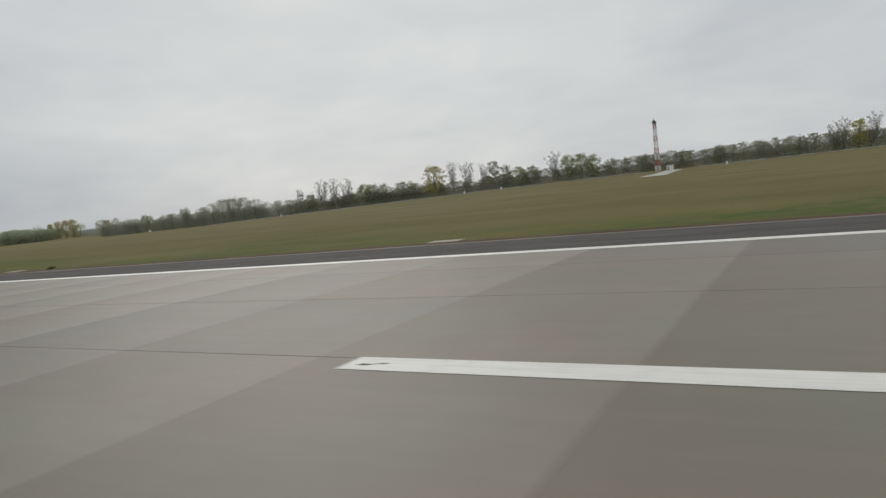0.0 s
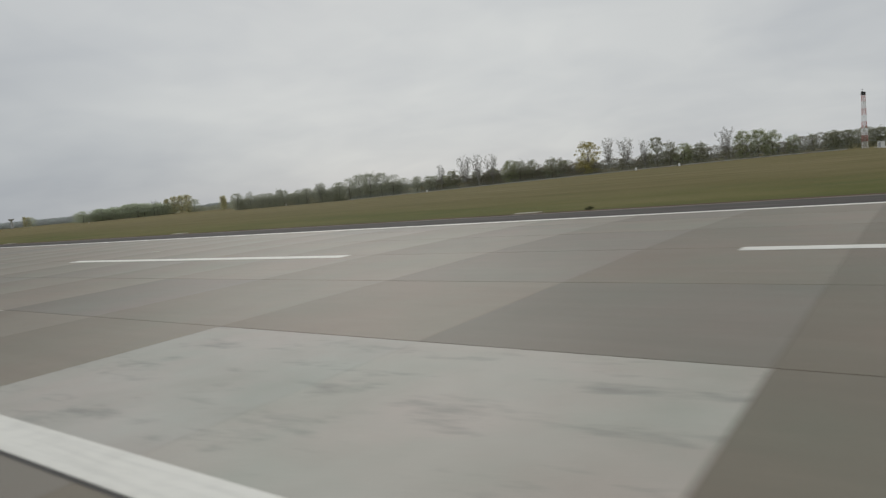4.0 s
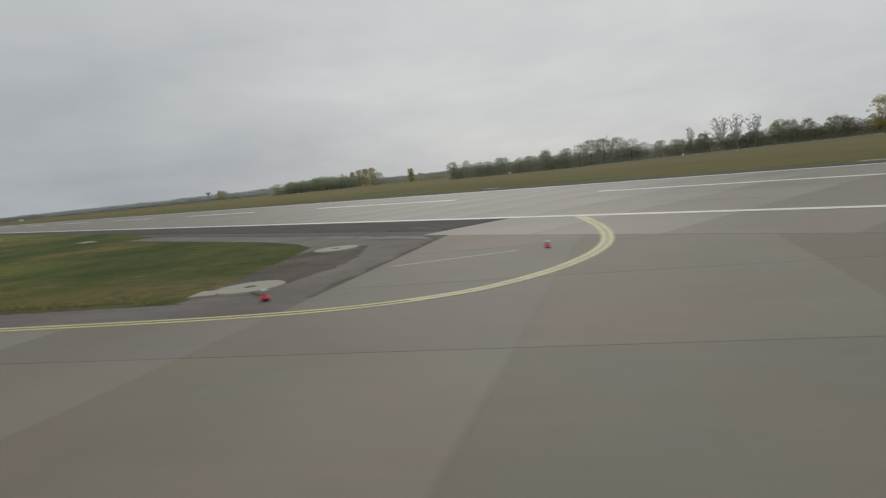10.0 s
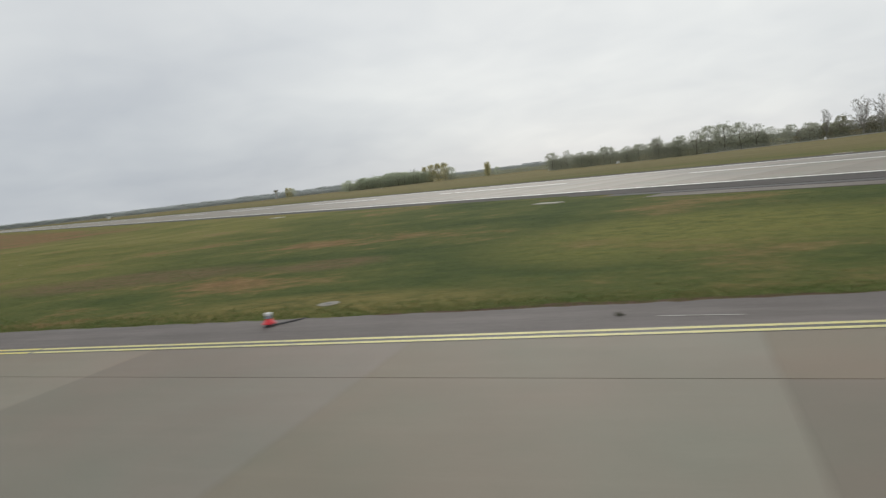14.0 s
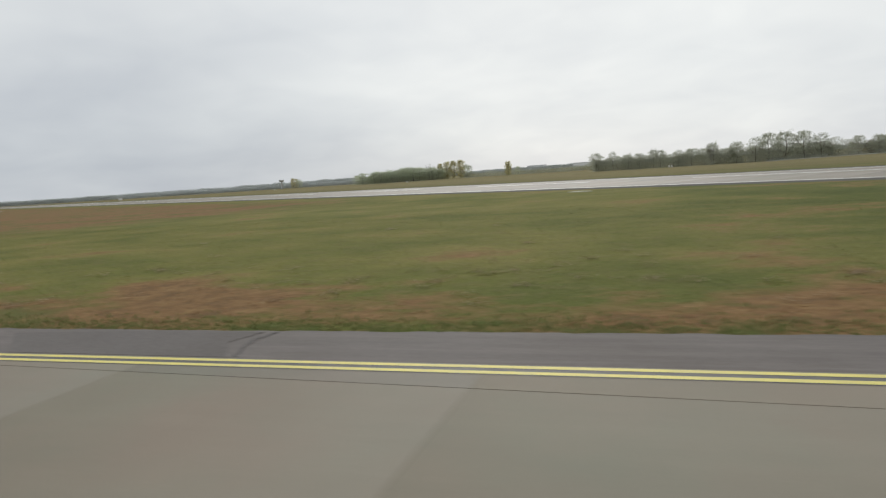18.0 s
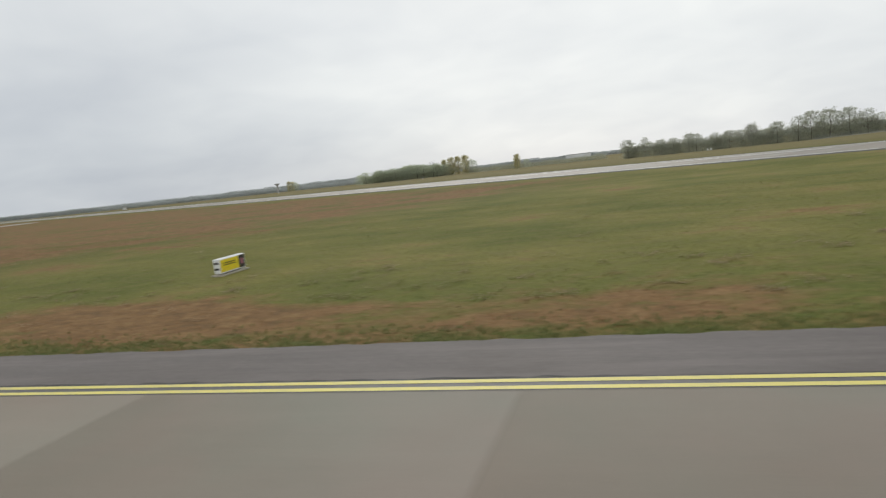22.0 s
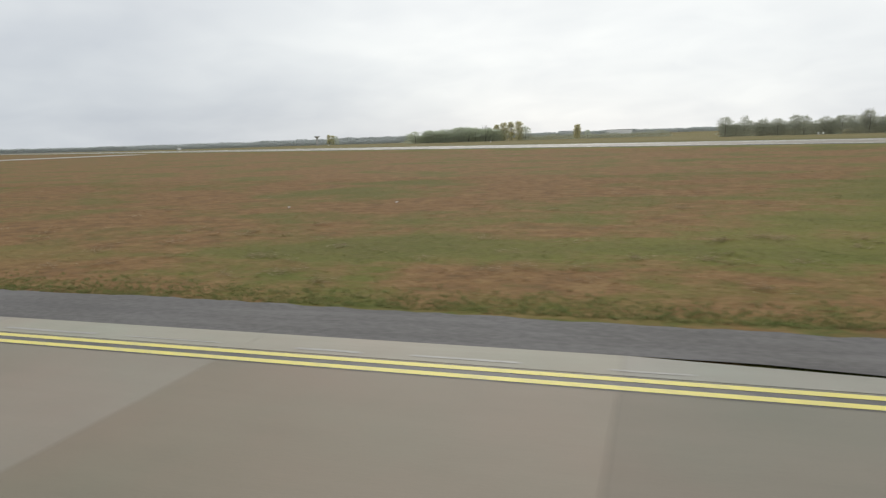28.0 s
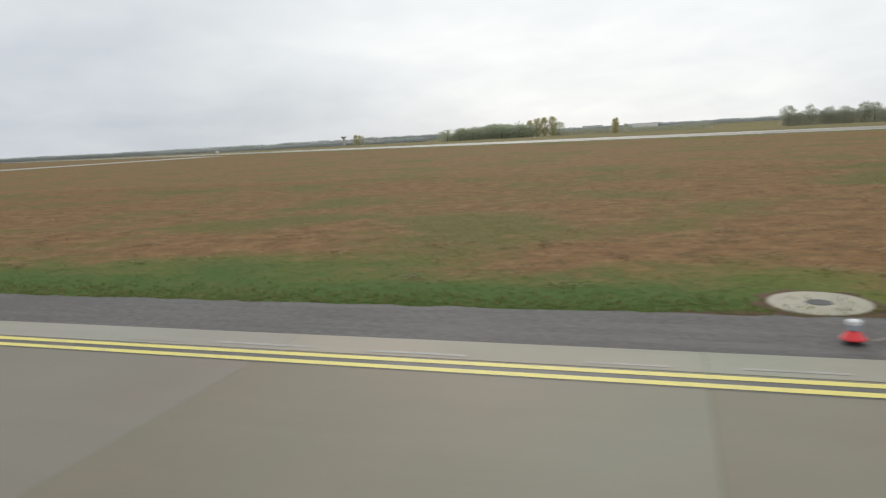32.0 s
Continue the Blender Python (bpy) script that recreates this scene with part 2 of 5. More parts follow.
def paved(name, base, rough=0.6, vary=0.1, per="object", stain=0.16, dark=(0.45, 0.43, 0.40), spec=0.5, slope=0.0, scuff=0.0, streak=0.0, run_turn=0.0, lumps=0.0):
    """Concrete or asphalt: tone by slab, broad stains, dirt runs along the traffic and fine grain."""
    m, n, l, b = material(name)
    col = base
    big = noise_node(n, l, 0.22, 5, 0.6, coords="World")
    mid = noise_node(n, l, 0.7, 3, 0.5, coords="World")
    fine = noise_node(n, l, 38.0, 3, 0.7, coords="World")
    col = mix_node(n, l, range_node(n, l, big, 0.35, 0.7, 0, stain * 2), col, tuple(c * d * 1.5 for c, d in zip(base, dark)))
    col = mix_node(n, l, range_node(n, l, mid, 0.3, 0.75, 0, stain * 0.5), col, tuple(min(1, c * 1.35) for c in base))
    col = mix_node(n, l, 1.0, col, ramp_node(n, l, fine, [(0.25, G3(0.82)), (0.75, G3(1.14))]), "MULTIPLY")
    if lumps:                                 # coarse stones in a worn surface
        stones = noise_node(n, l, 7.0, 6, 0.75, coords="World")
        col = mix_node(n, l, 1.0, col, ramp_node(n, l, stones, [(0.3, G3(1 - lumps)), (0.7, G3(1 + lumps))]), "MULTIPLY")
    if per:                                   # slow drift between brownish and greenish grey
        hue = noise_node(n, l, 0.17, 4, 0.6, coords="World")
        col = mix_node(n, l, 1.0, col, ramp_node(n, l, hue, [(0.34, (1.07, 0.985, 0.96)), (0.66, (0.945, 1.01, 0.965))]), "MULTIPLY")
    if streak:
        lines = noise_node(n, l, 1.6, 5, 0.65, (0.09, 1.0, 1.0, run_turn), "World")
        blot = noise_node(n, l, 0.55, 5, 0.7, (0.45, 1.0, 1.0, run_turn), "World")
        col = mix_node(n, l, range_node(n, l, lines, 0.5, 0.7, 0, streak), col, tuple(c * 1.5 for c in base))
        col = mix_node(n, l, range_node(n, l, lines, 0.48, 0.32, 0, streak), col, tuple(c * 0.62 for c in base))
        col = mix_node(n, l, range_node(n, l, blot, 0.55, 0.72, 0, streak), col, tuple(c * 1.35 for c in base))
    if per == "object":
        info = n.new("ShaderNodeObjectInfo")
        rnd = info.outputs["Random"]
    elif per == "island":
        info = n.new("ShaderNodeNewGeometry")
        rnd = info.outputs["Random Per Island"]
    if per:
        col = mix_node(n, l, 1.0, col, ramp_node(n, l, rnd, [(0, tuple(1 - vary * k for k in (1.1, 1.0, 0.75))), (0.25, (0.97, 0.985, 0.99)), (0.5, (1.03, 1.0, 0.955)), (0.75, (0.985, 1.01, 0.975)), (1, tuple(1 + vary * k for k in (1.0, 0.95, 0.80)))]), "MULTIPLY")
    if scuff:
        mark = noise_node(n, l, 0.9, 5, 0.7, (0.5, 1.3, 1.0), "World")
        col = mix_node(n, l, range_node(n, l, mark, 0.54, 0.70, 0, scuff), col, (0.15, 0.147, 0.14))
    if slope:
        # every slab paler and bluer towards its +x end
        tc = n.new("ShaderNodeTexCoord")
        sx = n.new("ShaderNodeSeparateXYZ")
        l.new(tc.outputs["Generated"] if per == "object" else tc.outputs["Object"], sx.inputs[0])
        run = sx.outputs["X"]
        if per != "object":
            off = n.new("ShaderNodeMath")
            off.operation = "MULTIPLY_ADD"
            off.inputs[1].default_value, off.inputs[2].default_value = 1 / 7.3, 1000 - 2.0 / 7.3
            l.new(run, off.inputs[0])
            fr = n.new("ShaderNodeMath")
            fr.operation = "FRACT"
            l.new(off.outputs[0], fr.inputs[0])
            run = fr.outputs[0]
        col = mix_node(n, l, 1.0, col, ramp_node(n, l, run, [(0, tuple((1 - slope) * k for k in (1.02, 1.0, 0.97))), (0.5, G3(1.0)), (1, tuple((1 + slope) * k for k in (0.985, 1.0, 1.03)))]), "MULTIPLY")
    l.new(col, b.inputs["Base Color"])
    l.new(range_node(n, l, fine, 0.3, 0.7, rough - 0.03, rough + 0.05), b.inputs["Roughness"])
    b.inputs["Specular IOR Level"].default_value = spec
    bump_node(n, l, b, fine, 0.35, 0.006)
    return m


M_CONC = paved("runway_concrete", (0.214, 0.187, 0.148), 0.53, 0.11, spec=0.5, slope=0.145, streak=0.1)
M_CONC_FAR = paved("runway_concrete_joined", (0.214, 0.187, 0.148), 0.53, 0.11, per="island", spec=0.5, slope=0.145, streak=0.1)
M_TAXI = paved("taxiway_concrete", (0.232, 0.204, 0.163), 0.64, 0.07, spec=0.36, slope=0.085, streak=0.06, run_turn=-PHI)
M_STRIP = paved("pale_edge_strip_concrete", (0.35, 0.328, 0.285), 0.7, 0.07, stain=0.2, spec=0.3, streak=0.12, run_turn=-PHI)
M_PATCH = paved("new_concrete_patch", (0.50, 0.48, 0.445), 0.6, 0.05, stain=0.3, spec=0.4, scuff=0.48)
M_JOINT = paved("joint_sealant", (0.085, 0.08, 0.075), 0.8, per=None)
M_ASPH = paved("dark_runway_asphalt", (0.105, 0.096, 0.089), 0.85, per=None, spec=0.12, streak=0.6)
M_SHLD = paved("grey_shoulder_asphalt", (0.160, 0.141, 0.130), 0.75, per=None, stain=0.3, spec=0.3, streak=0.42, run_turn=-PHI, lumps=0.14)
M_COARSE = paved("coarse_grey_shoulder_asphalt", (0.140, 0.133, 0.128), 0.8, per=None, stain=0.3, spec=0.25, streak=0.35, run_turn=-PHI, lumps=0.34)
M_VERGE = paved("gravelly_verge", (0.20, 0.178, 0.156), 0.8, per=None, stain=0.6, spec=0.3, lumps=0.16)
M_PALE = paved("weathered_pale_concrete", (0.50, 0.495, 0.475), 0.8, 0.12, spec=0.2)
M_FARTAXI = paved("pale_taxiway_concrete", (0.34, 0.325, 0.29), 0.6, per=None, spec=0.5)
M_BROKEN = paved("weathered_repair", (0.29, 0.27, 0.24), 0.8, 0.2, spec=0.3)
M_REPAIR = paved("pale_mortar_repair", (0.55, 0.53, 0.48), 0.8, 0.2, spec=0.3)
M_SOIL = paved("reddish_bare_soil", (0.130, 0.085, 0.058), 0.9, per=None, stain=0.7, spec=0.1)
M_DISC = paved("pale_cast_concrete", (0.41, 0.38, 0.325), 0.75, 0.08, spec=0.3)


def painted(name, col, wear=0.35, under=(0.28, 0.27, 0.24)):
    m, n, l, b = material(name)
    a = noise_node(n, l, 1.3, 6, 0.7, coords="World")
    g = noise_node(n, l, 25, 4, 0.7, coords="World")
    c = mix_node(n, l, range_node(n, l, a, 0.48, 0.72, 0, wear), col, under)
    drag = noise_node(n, l, 7.0, 4, 0.6, (0.04, 1.0, 1.0), "World")
    c = mix_node(n, l, range_node(n, l, drag, 0.5, 0.72, 0, wear), c, under)
    c = mix_node(n, l, range_node(n, l, g, 0.55, 0.75, 0, wear * 0.6), c, under)
    l.new(c, b.inputs["Base Color"])
    b.inputs["Roughness"].default_value = 0.55
    bump_node(n, l, b, g, 0.25, 0.004)
    return m


M_WHITE = painted("white_marking_paint", (0.85, 0.83, 0.76), 0.2)
M_YELLOW = painted("yellow_marking_paint", (0.74, 0.64, 0.16), 0.3)
M_ORANGE = painted("fresh_yellow_marking_paint", (0.78, 0.55, 0.035), 0.12)
M_BORDER = painted("worn_black_border_paint", (0.078, 0.073, 0.068), 0.4, (0.20, 0.18, 0.15))
M_PALEYEL = painted("weathered_yellow_marking_paint", (0.70, 0.63, 0.24), 0.5)
M_OLDPAINT = painted("old_pale_paint", (0.40, 0.37, 0.27), 0.7, (0.25, 0.225, 0.185))
M_OLDWHITE = painted("scraped_white_paint", (0.365, 0.345, 0.31), 0.85, (0.27, 0.25, 0.22))
M_FADED = painted("faded_yellow_paint", (0.42, 0.39, 0.28), 0.85, (0.24, 0.21, 0.17))


def plain(name, col, rough=0.5, metal=0.0, vary=0.12, scale=6.0):
    m, n, l, b = material(name)
    a = noise_node(n, l, scale, 5, 0.65)
    l.new(ramp_node(n, l, a, [(0.3, tuple(c * (1 - vary) for c in col)), (0.7, tuple(min(1, c * (1 + vary)) for c in col))]), b.inputs["Base Color"])
    b.inputs["Roughness"].default_value, b.inputs["Metallic"].default_value = rough, metal
    return m


M_RED = plain("red_plastic", (0.70, 0.035, 0.045), 0.4)
M_CAP = plain("white_plastic", (0.66, 0.66, 0.66), 0.4)
M_LENS = plain("grey_lens_glass", (0.30, 0.33, 0.38), 0.15)
M_DARK = plain("dark_iron", (0.04, 0.04, 0.042), 0.6)
M_SIGNW = plain("white_sign_enamel", (0.80, 0.80, 0.80), 0.35)
M_SIGNY = plain("yellow_sign_face", (0.78, 0.62, 0.02), 0.35)
M_SIGNK = plain("black_sign_face", (0.02, 0.02, 0.02), 0.35)
M_SIGNR = plain("faded_red_sign_face", (0.45, 0.16, 0.22), 0.4)
M_MASTR = plain("red_mast_paint", (0.47, 0.17, 0.15), 0.5)
M_MASTW = plain("white_mast_paint", (0.74, 0.74, 0.74), 0.5)
M_STEEL = plain("galvanised_steel", (0.34, 0.35, 0.36), 0.5, 0.3)
M_BUILD = plain("pale_building_walls", (0.74, 0.75, 0.75), 0.7)
M_ROOF = plain("grey_building_roof", (0.48, 0.48, 0.48), 0.7)
M_HUT = plain("white_hut_walls", (0.72, 0.72, 0.70), 0.6)
M_TANK = plain("weathered_tower_concrete", (0.42, 0.42, 0.41), 0.7)


def grass_material(name="autumn_grass", blades=False):
    """Autumn sward: green and olive, red-brown dry swathes along the taxiway, a fresh green fringe further on."""
    m, n, l, b = material(name)
    geo = n.new("ShaderNodeNewGeometry")

    def dot(vec):
        d = n.new("ShaderNodeVectorMath")
        d.operation = "DOT_PRODUCT"
        l.new(geo.outputs["Position"], d.inputs[0])
        d.inputs[1].default_value = vec
        return d.outputs["Value"]

    def calc(op, p, q=0.0, r=0.0):
        k = n.new("ShaderNodeMath")
        k.operation = op
        for sock, v in zip(k.inputs, (p, q, r)):
            if isinstance(v, (int, float)):
                sock.default_value = v
            else:
                l.new(v, sock)
        return k.outputs[0]

    turn = (0.75, 1.0, 1.0, -PHI)
    broad = noise_node(n, l, 0.04, 4, 0.55, turn, "World")
    patch = noise_node(n, l, 0.13, 6, 0.62, turn, "World")
    tuft = noise_node(n, l, 1.1, 8, 0.72, turn, "World")
    blade = noise_node(n, l, 6.0, 5, 0.8, None, "World")
    wob = calc("MULTIPLY_ADD", broad, 24.0, -12.0)
    s_ = calc("ADD", dot(ALONG), wob)
    a_ = calc("MULTIPLY_ADD", wob, 0.22, dot(ACROSS))
    near = calc("MULTIPLY", range_node(n, l, s_, 112, 135, 0, 1), range_node(n, l, a_, 9.5, 14.5, 1, 0))
    near = calc("MULTIPLY", near, range_node(n, l, s_, 254, 266, 1, 0))
    far = calc("MULTIPLY", range_node(n, l, calc("MULTIPLY_ADD", a_, 0.75, s_), 225, 262, 0, 1), range_node(n, l, a_, 7, 13, 0, 1))
    far = calc("MULTIPLY", far, range_node(n, l, dot((0, 1, 0)), -14, -24, 0, 1))
    dry = calc("MAXIMUM", near, far)
    grain = calc("MULTIPLY_ADD", tuft, 0.29, calc("MULTIPLY_ADD", patch, 1.03, -0.06))
    middle = calc("MULTIPLY", range_node(n, l, s_, 116, 138, 0, 1), calc("MULTIPLY", range_node(n, l, a_, 12.5, 15.5, 0, 1), calc("SUBTRACT", 1.0, far)))
    grain = calc("MULTIPLY_ADD", middle, -0.055, grain)
    red_f = range_node(n, l, calc("MULTIPLY_ADD", dry, 0.16, grain), 0.65, 0.785, 0, 0.92)
    red_f = calc("MULTIPLY", red_f, range_node(n, l, s_, 84, 112, 0.4, 1))
    green = ramp_node(n, l, patch, [(0.37, (0.118, 0.130, 0.031)), (0.46, (0.146, 0.149, 0.037)), (0.54, (0.175, 0.166, 0.045)), (0.63, (0.212, 0.188, 0.058))])
    red = ramp_node(n, l, tuft, [(0.38, (0.150, 0.089, 0.045)), (0.5, (0.212, 0.118, 0.055)), (0.64, (0.255, 0.160, 0.074))])
    col = mix_node(n, l, range_node(n, l, tuft, 0.45, 0.62, 0.0, 0.5), green, (0.165, 0.142, 0.056))
    col = mix_node(n, l, calc("MULTIPLY", far, 0.55), col, (0.148, 0.118, 0.047))
    # lusher green between runway and taxiway
    lush = ramp_node(n, l, calc("MULTIPLY_ADD", tuft, 0.35, calc("MULTIPLY", patch, 0.7)), [(0.40, (0.042, 0.064, 0.017)), (0.50, (0.064, 0.086, 0.022)), (0.58, (0.100, 0.109, 0.030)), (0.66, (0.165, 0.145, 0.049))])
    col = mix_node(n, l, range_node(n, l, s_, 108, 140, 0.9, 0.0), col, lush)
    col = mix_node(n, l, red_f, col, red)
    # single stands of another colour: along, across, half-lengths, colour
    for cs, ca, hs, ha, tint in ((87, 19.6, 8, 7, (0.195, 0.185, 0.048)), (116, 16.5, 8, 2.6, (0.160, 0.107, 0.058)), (104, 16.8, 3, 1.8, (0.165, 0.108, 0.058)), (98.5, 6.9, 6.5, 1.9, (0.215, 0.172, 0.058)),
                                 (61.5, 8.5, 6.5, 3.0, (0.190, 0.145, 0.062)), (254, 10, 4.5, 2.4, (0.215, 0.145, 0.058)),
                                 (155.3, 7.0, 3.6, 1.1, (0.085, 0.112, 0.030)), (209.9, 6.9, 4.2, 1.2, (0.080, 0.112, 0.030)), (160, 9.3, 1.6, 1.0, (0.215, 0.155, 0.070))):
        u = calc("DIVIDE", calc("SUBTRACT", dot(ALONG), cs), hs)
        v = calc("DIVIDE", calc("SUBTRACT", dot(ACROSS), ca), ha)
        q = calc("ADD", calc("MULTIPLY", u, u), calc("MULTIPLY", v, v))
        q = calc("ADD", q, calc("MULTIPLY_ADD", patch, 4.5, calc("MULTIPLY_ADD", tuft, 1.8, -3.15)))
        col = mix_node(n, l, calc("MULTIPLY", range_node(n, l, q, 0.4, 1.6, 0.85, 0), range_node(n, l, tuft, 0.38, 0.6, 0.35, 1.0)), col, tint)
    # the drier field beyond the runway
    swath = noise_node(n, l, 0.045, 7, 0.66, (0.42, 1.0, 1.0), "World")
    deep = calc("MULTIPLY_ADD", swath, 70.0, dot((0, 1, 0)))             # metres northward, with a wavering edge
    field = ramp_node(n, l, swath, [(0.36, (0.098, 0.113, 0.030)), (0.48, (0.128, 0.130, 0.038)), (0.60, (0.165, 0.150, 0.052))])
    strawy = noise_node(n, l, 0.12, 7, 0.7, (0.2, 1.0, 1.0), "World")
    field = mix_node(n, l, range_node(n, l, deep, 92, 135, 0, 0.7), field, (0.178, 0.136, 0.062))
    field = mix_node(n, l, calc("MULTIPLY", range_node(n, l, strawy, 0.42, 0.64, 0.0, 0.8), range_node(n, l, deep, 120, 190, 0.25, 1)), field, (0.250, 0.205, 0.105))
    col = mix_node(n, l, range_node(n, l, dot((0, 1, 0)), 44, 60, 0, 0.85), col, field)
    edge = calc("MULTIPLY_ADD", tuft, 5.0, calc("MULTIPLY_ADD", patch, 9.0, dot(ACROSS)))
    fresh = calc("MULTIPLY", range_node(n, l, edge, 14.5, 18.5, 1, 0), range_node(n, l, calc("MULTIPLY_ADD", patch, 9.0, dot(ALONG)), 264.5, 269.5, 0.0, 1))
    col = mix_node(n, l, calc("MULTIPLY", fresh, 0.9), col, (0.066, 0.120, 0.030))
    verge = range_node(n, l, calc("MULTIPLY_ADD", tuft, 3.0, dot(ACROSS)), 6.9, 8.3, 0.75, 0)
    spots = noise_node(n, l, 0.55, 3, 0.5, None, "World")
    col = mix_node(n, l, calc("MULTIPLY", verge, range_node(n, l, spots, 0.46, 0.6, 0.1, 1)), col, (0.070, 0.112, 0.026))
    col = mix_node(n, l, 1.0, col, ramp_node(n, l, blade, [(0.35, G3(0.82)), (0.65, G3(1.18))]), "MULTIPLY")
    l.new(col, b.inputs["Base Color"])
    b.inputs["Roughness"].default_value = 0.95
    b.inputs["Specular IOR Level"].default_value = 0.1
    if blades:                                # thin blades let the light through
        tr, mx = n.new("ShaderNodeBsdfTranslucent"), n.new("ShaderNodeMixShader")
        l.new(col, tr.inputs["Color"])
        mx.inputs[0].default_value = 0.55
        l.new(b.outputs[0], mx.inputs[1])
        l.new(tr.outputs[0], mx.inputs[2])
        l.new(mx.outputs[0], n["Material Output"].inputs["Surface"])
    else:
        bump_node(n, l, b, tuft, 0.45, 0.12)
    return m


M_GRASS = grass_material()
M_BLADES = grass_material("autumn_grass_blades", True)


def leafy(name, stops, rough=0.8):
    """Leaves that let some light through."""
    m, n, l, b = material(name)
    g = n.new("ShaderNodeNewGeometry")
    col = ramp_node(n, l, g.outputs["Random Per Island"], stops)
    l.new(col, b.inputs["Base Color"])
    b.inputs["Roughness"].default_value = rough
    b.inputs["Specular IOR Level"].default_value = 0.1
    tr = n.new("ShaderNodeBsdfTranslucent")
    l.new(col, tr.inputs["Color"])
    mx = n.new("ShaderNodeMixShader")
    mx.inputs[0].default_value = 0.5
    l.new(b.outputs[0], mx.inputs[1])
    l.new(tr.outputs[0], mx.inputs[2])
    l.new(mx.outputs[0], n["Material Output"].inputs["Surface"])
    return m


L_GREEN = leafy("dull_green_leaves", [(0, (0.25, 0.265, 0.175)), (0.5, (0.33, 0.34, 0.235)), (1, (0.42, 0.41, 0.30))])
L_LIGHT = leafy("light_green_leaves", [(0, (0.280, 0.322, 0.182)), (0.5, (0.392, 0.427, 0.252)), (1, (0.518, 0.518, 0.308))])
L_YELLOW = leafy("yellow_autumn_leaves", [(0, (0.360, 0.324, 0.120)), (0.5, (0.504, 0.444, 0.168)), (1, (0.624, 0.552, 0.252))])
L_BROWN = leafy("brown_thicket", [(0, (0.23, 0.215, 0.17)), (0.5, (0.30, 0.29, 0.22)), (1, (0.38, 0.35, 0.265))])
# haze over the skyline woods is painted into these pale leaf colours
L_FAR_HAZE = leafy("far_woods_haze_leaves", [(0, (0.47, 0.50, 0.49)), (0.5, (0.52, 0.545, 0.53)), (1, (0.57, 0.585, 0.555))])
# far clump: distance haze is put into both leaf colours
L_HAZE = leafy("haze_tinted_green_leaves", [(0, (0.51, 0.56, 0.43)), (0.5, (0.58, 0.62, 0.48)), (1, (0.65, 0.67, 0.53))])
L_HAZY = leafy("haze_tinted_yellow_leaves", [(0, (0.50, 0.50, 0.31)), (0.5, (0.60, 0.57, 0.345)), (1, (0.70, 0.64, 0.40))])
# farther western row and scrub: leaf green paled to carry the haze
L_WEST_HAZE = leafy("haze_paled_green_leaves", [(0, (0.40, 0.425, 0.345)), (0.5, (0.485, 0.50, 0.40)), (1, (0.565, 0.565, 0.455))])
L_TUFT = leafy("grass_blades", [(0, (0.11, 0.16, 0.05)), (0.5, (0.18, 0.21, 0.08)), (1, (0.30, 0.25, 0.12))])
M_BARK = plain("grey_brown_bark", (0.19, 0.175, 0.15), 0.9, vary=0.3)
M_TWIG = plain("bare_twigs", (0.33, 0.32, 0.285), 0.9, vary=0.25)

# ================= ground =================
def make_ground():
    """One sheet out to the horizon."""
    nx = len(GRID_X)
    verts = [(x, y, land(x, y)) for y in GRID_Y for x in GRID_X]
    faces = [(j * nx + i, j * nx + i + 1, (j + 1) * nx + i + 1, (j + 1) * nx + i) for j in range(len(GRID_Y) - 1) for i in range(nx - 1)]
    ob = part_of("ground", mesh_of("ground", verts, faces), M_GRASS)
    tagged(ob, "flat airfield grass in dull autumn green and red-brown", "grass", kind="structure")


make_ground()


def sheet(name, pts, z, mat, thick=0.05):
    """A paved area with a real edge: pts counter-clockwise."""
    bm = bmesh.new()
    top = [bm.verts.new((x, y, z)) for x, y in pts]
    low = [bm.verts.new((x, y, z - thick)) for x, y in pts]
    bm.faces.new(top)
    for i in range(len(pts)):
        j = (i + 1) % len(pts)
        bm.faces.new((top[i], low[i], low[j], top[j]))
    bmesh.ops.triangulate(bm, faces=[f for f in bm.faces if len(f.verts) > 4])
    return part(name, bm, mat)


def xy(v):
    return (v.x, v.y)


FARX, NEARX = -1500.0, 260.0


def band(name, ys, off, mat, thick=0.06):
    """A paved band along the runway that follows its crown."""
    verts, faces = [], []
    for y in ys:
        for x in (FARX, NEARX):
            verts += [(x, y, crown(y) + off), (x, y, crown(y) + off - thick)]
    for i in range(len(ys) - 1):
        o = 4 * i
        faces += [(o, o + 2, o + 6, o + 4), (o + 2, o + 3, o + 7, o + 6), (o, o + 4, o + 5, o + 1)]
    o = 4 * (len(ys) - 1)
    faces += [(0, 1, 3, 2), (o, o + 2, o + 3, o + 1)]
    return part_of(name, mesh_of(name, verts, faces), mat)


tagged(band("runway_bed", (-8.32, 22.0, 29.5, 37.0, 44.2), -0.014, M_JOINT), "dark sealed joints between the runway slabs", "runway bed", kind="structure")
tagged(sheet("taxiway_bed", [xy(tw(-60, -42)), xy(tw(330, -42)), xy(tw(330, 3.3)), xy(tw(51.01, 3.3)), xy(tw(51.01, 19.6)), (-57.0, -8.34), (40, -8.34), xy(tw(-60, -42))][::-1][1:], -0.016, M_JOINT),
       "dark sealed joints between the taxiway slabs", "taxiway bed", kind="structure")
tagged(band("shoulder_far", (44.22, 51.5), -0.02, M_ASPH), "dark asphalt strip along the far runway edge", "asphalt shoulder", kind="structure")
tagged(band("verge_far", (51.51, 52.3), -0.016, M_VERGE), "pale worn verge beyond the runway shoulder", "verge", kind="structure")
tagged(band("verge_soil", (52.31, 53.9), -0.024, M_SOIL), "dark bare earth where the verge meets the grass", "soil", kind="structure")
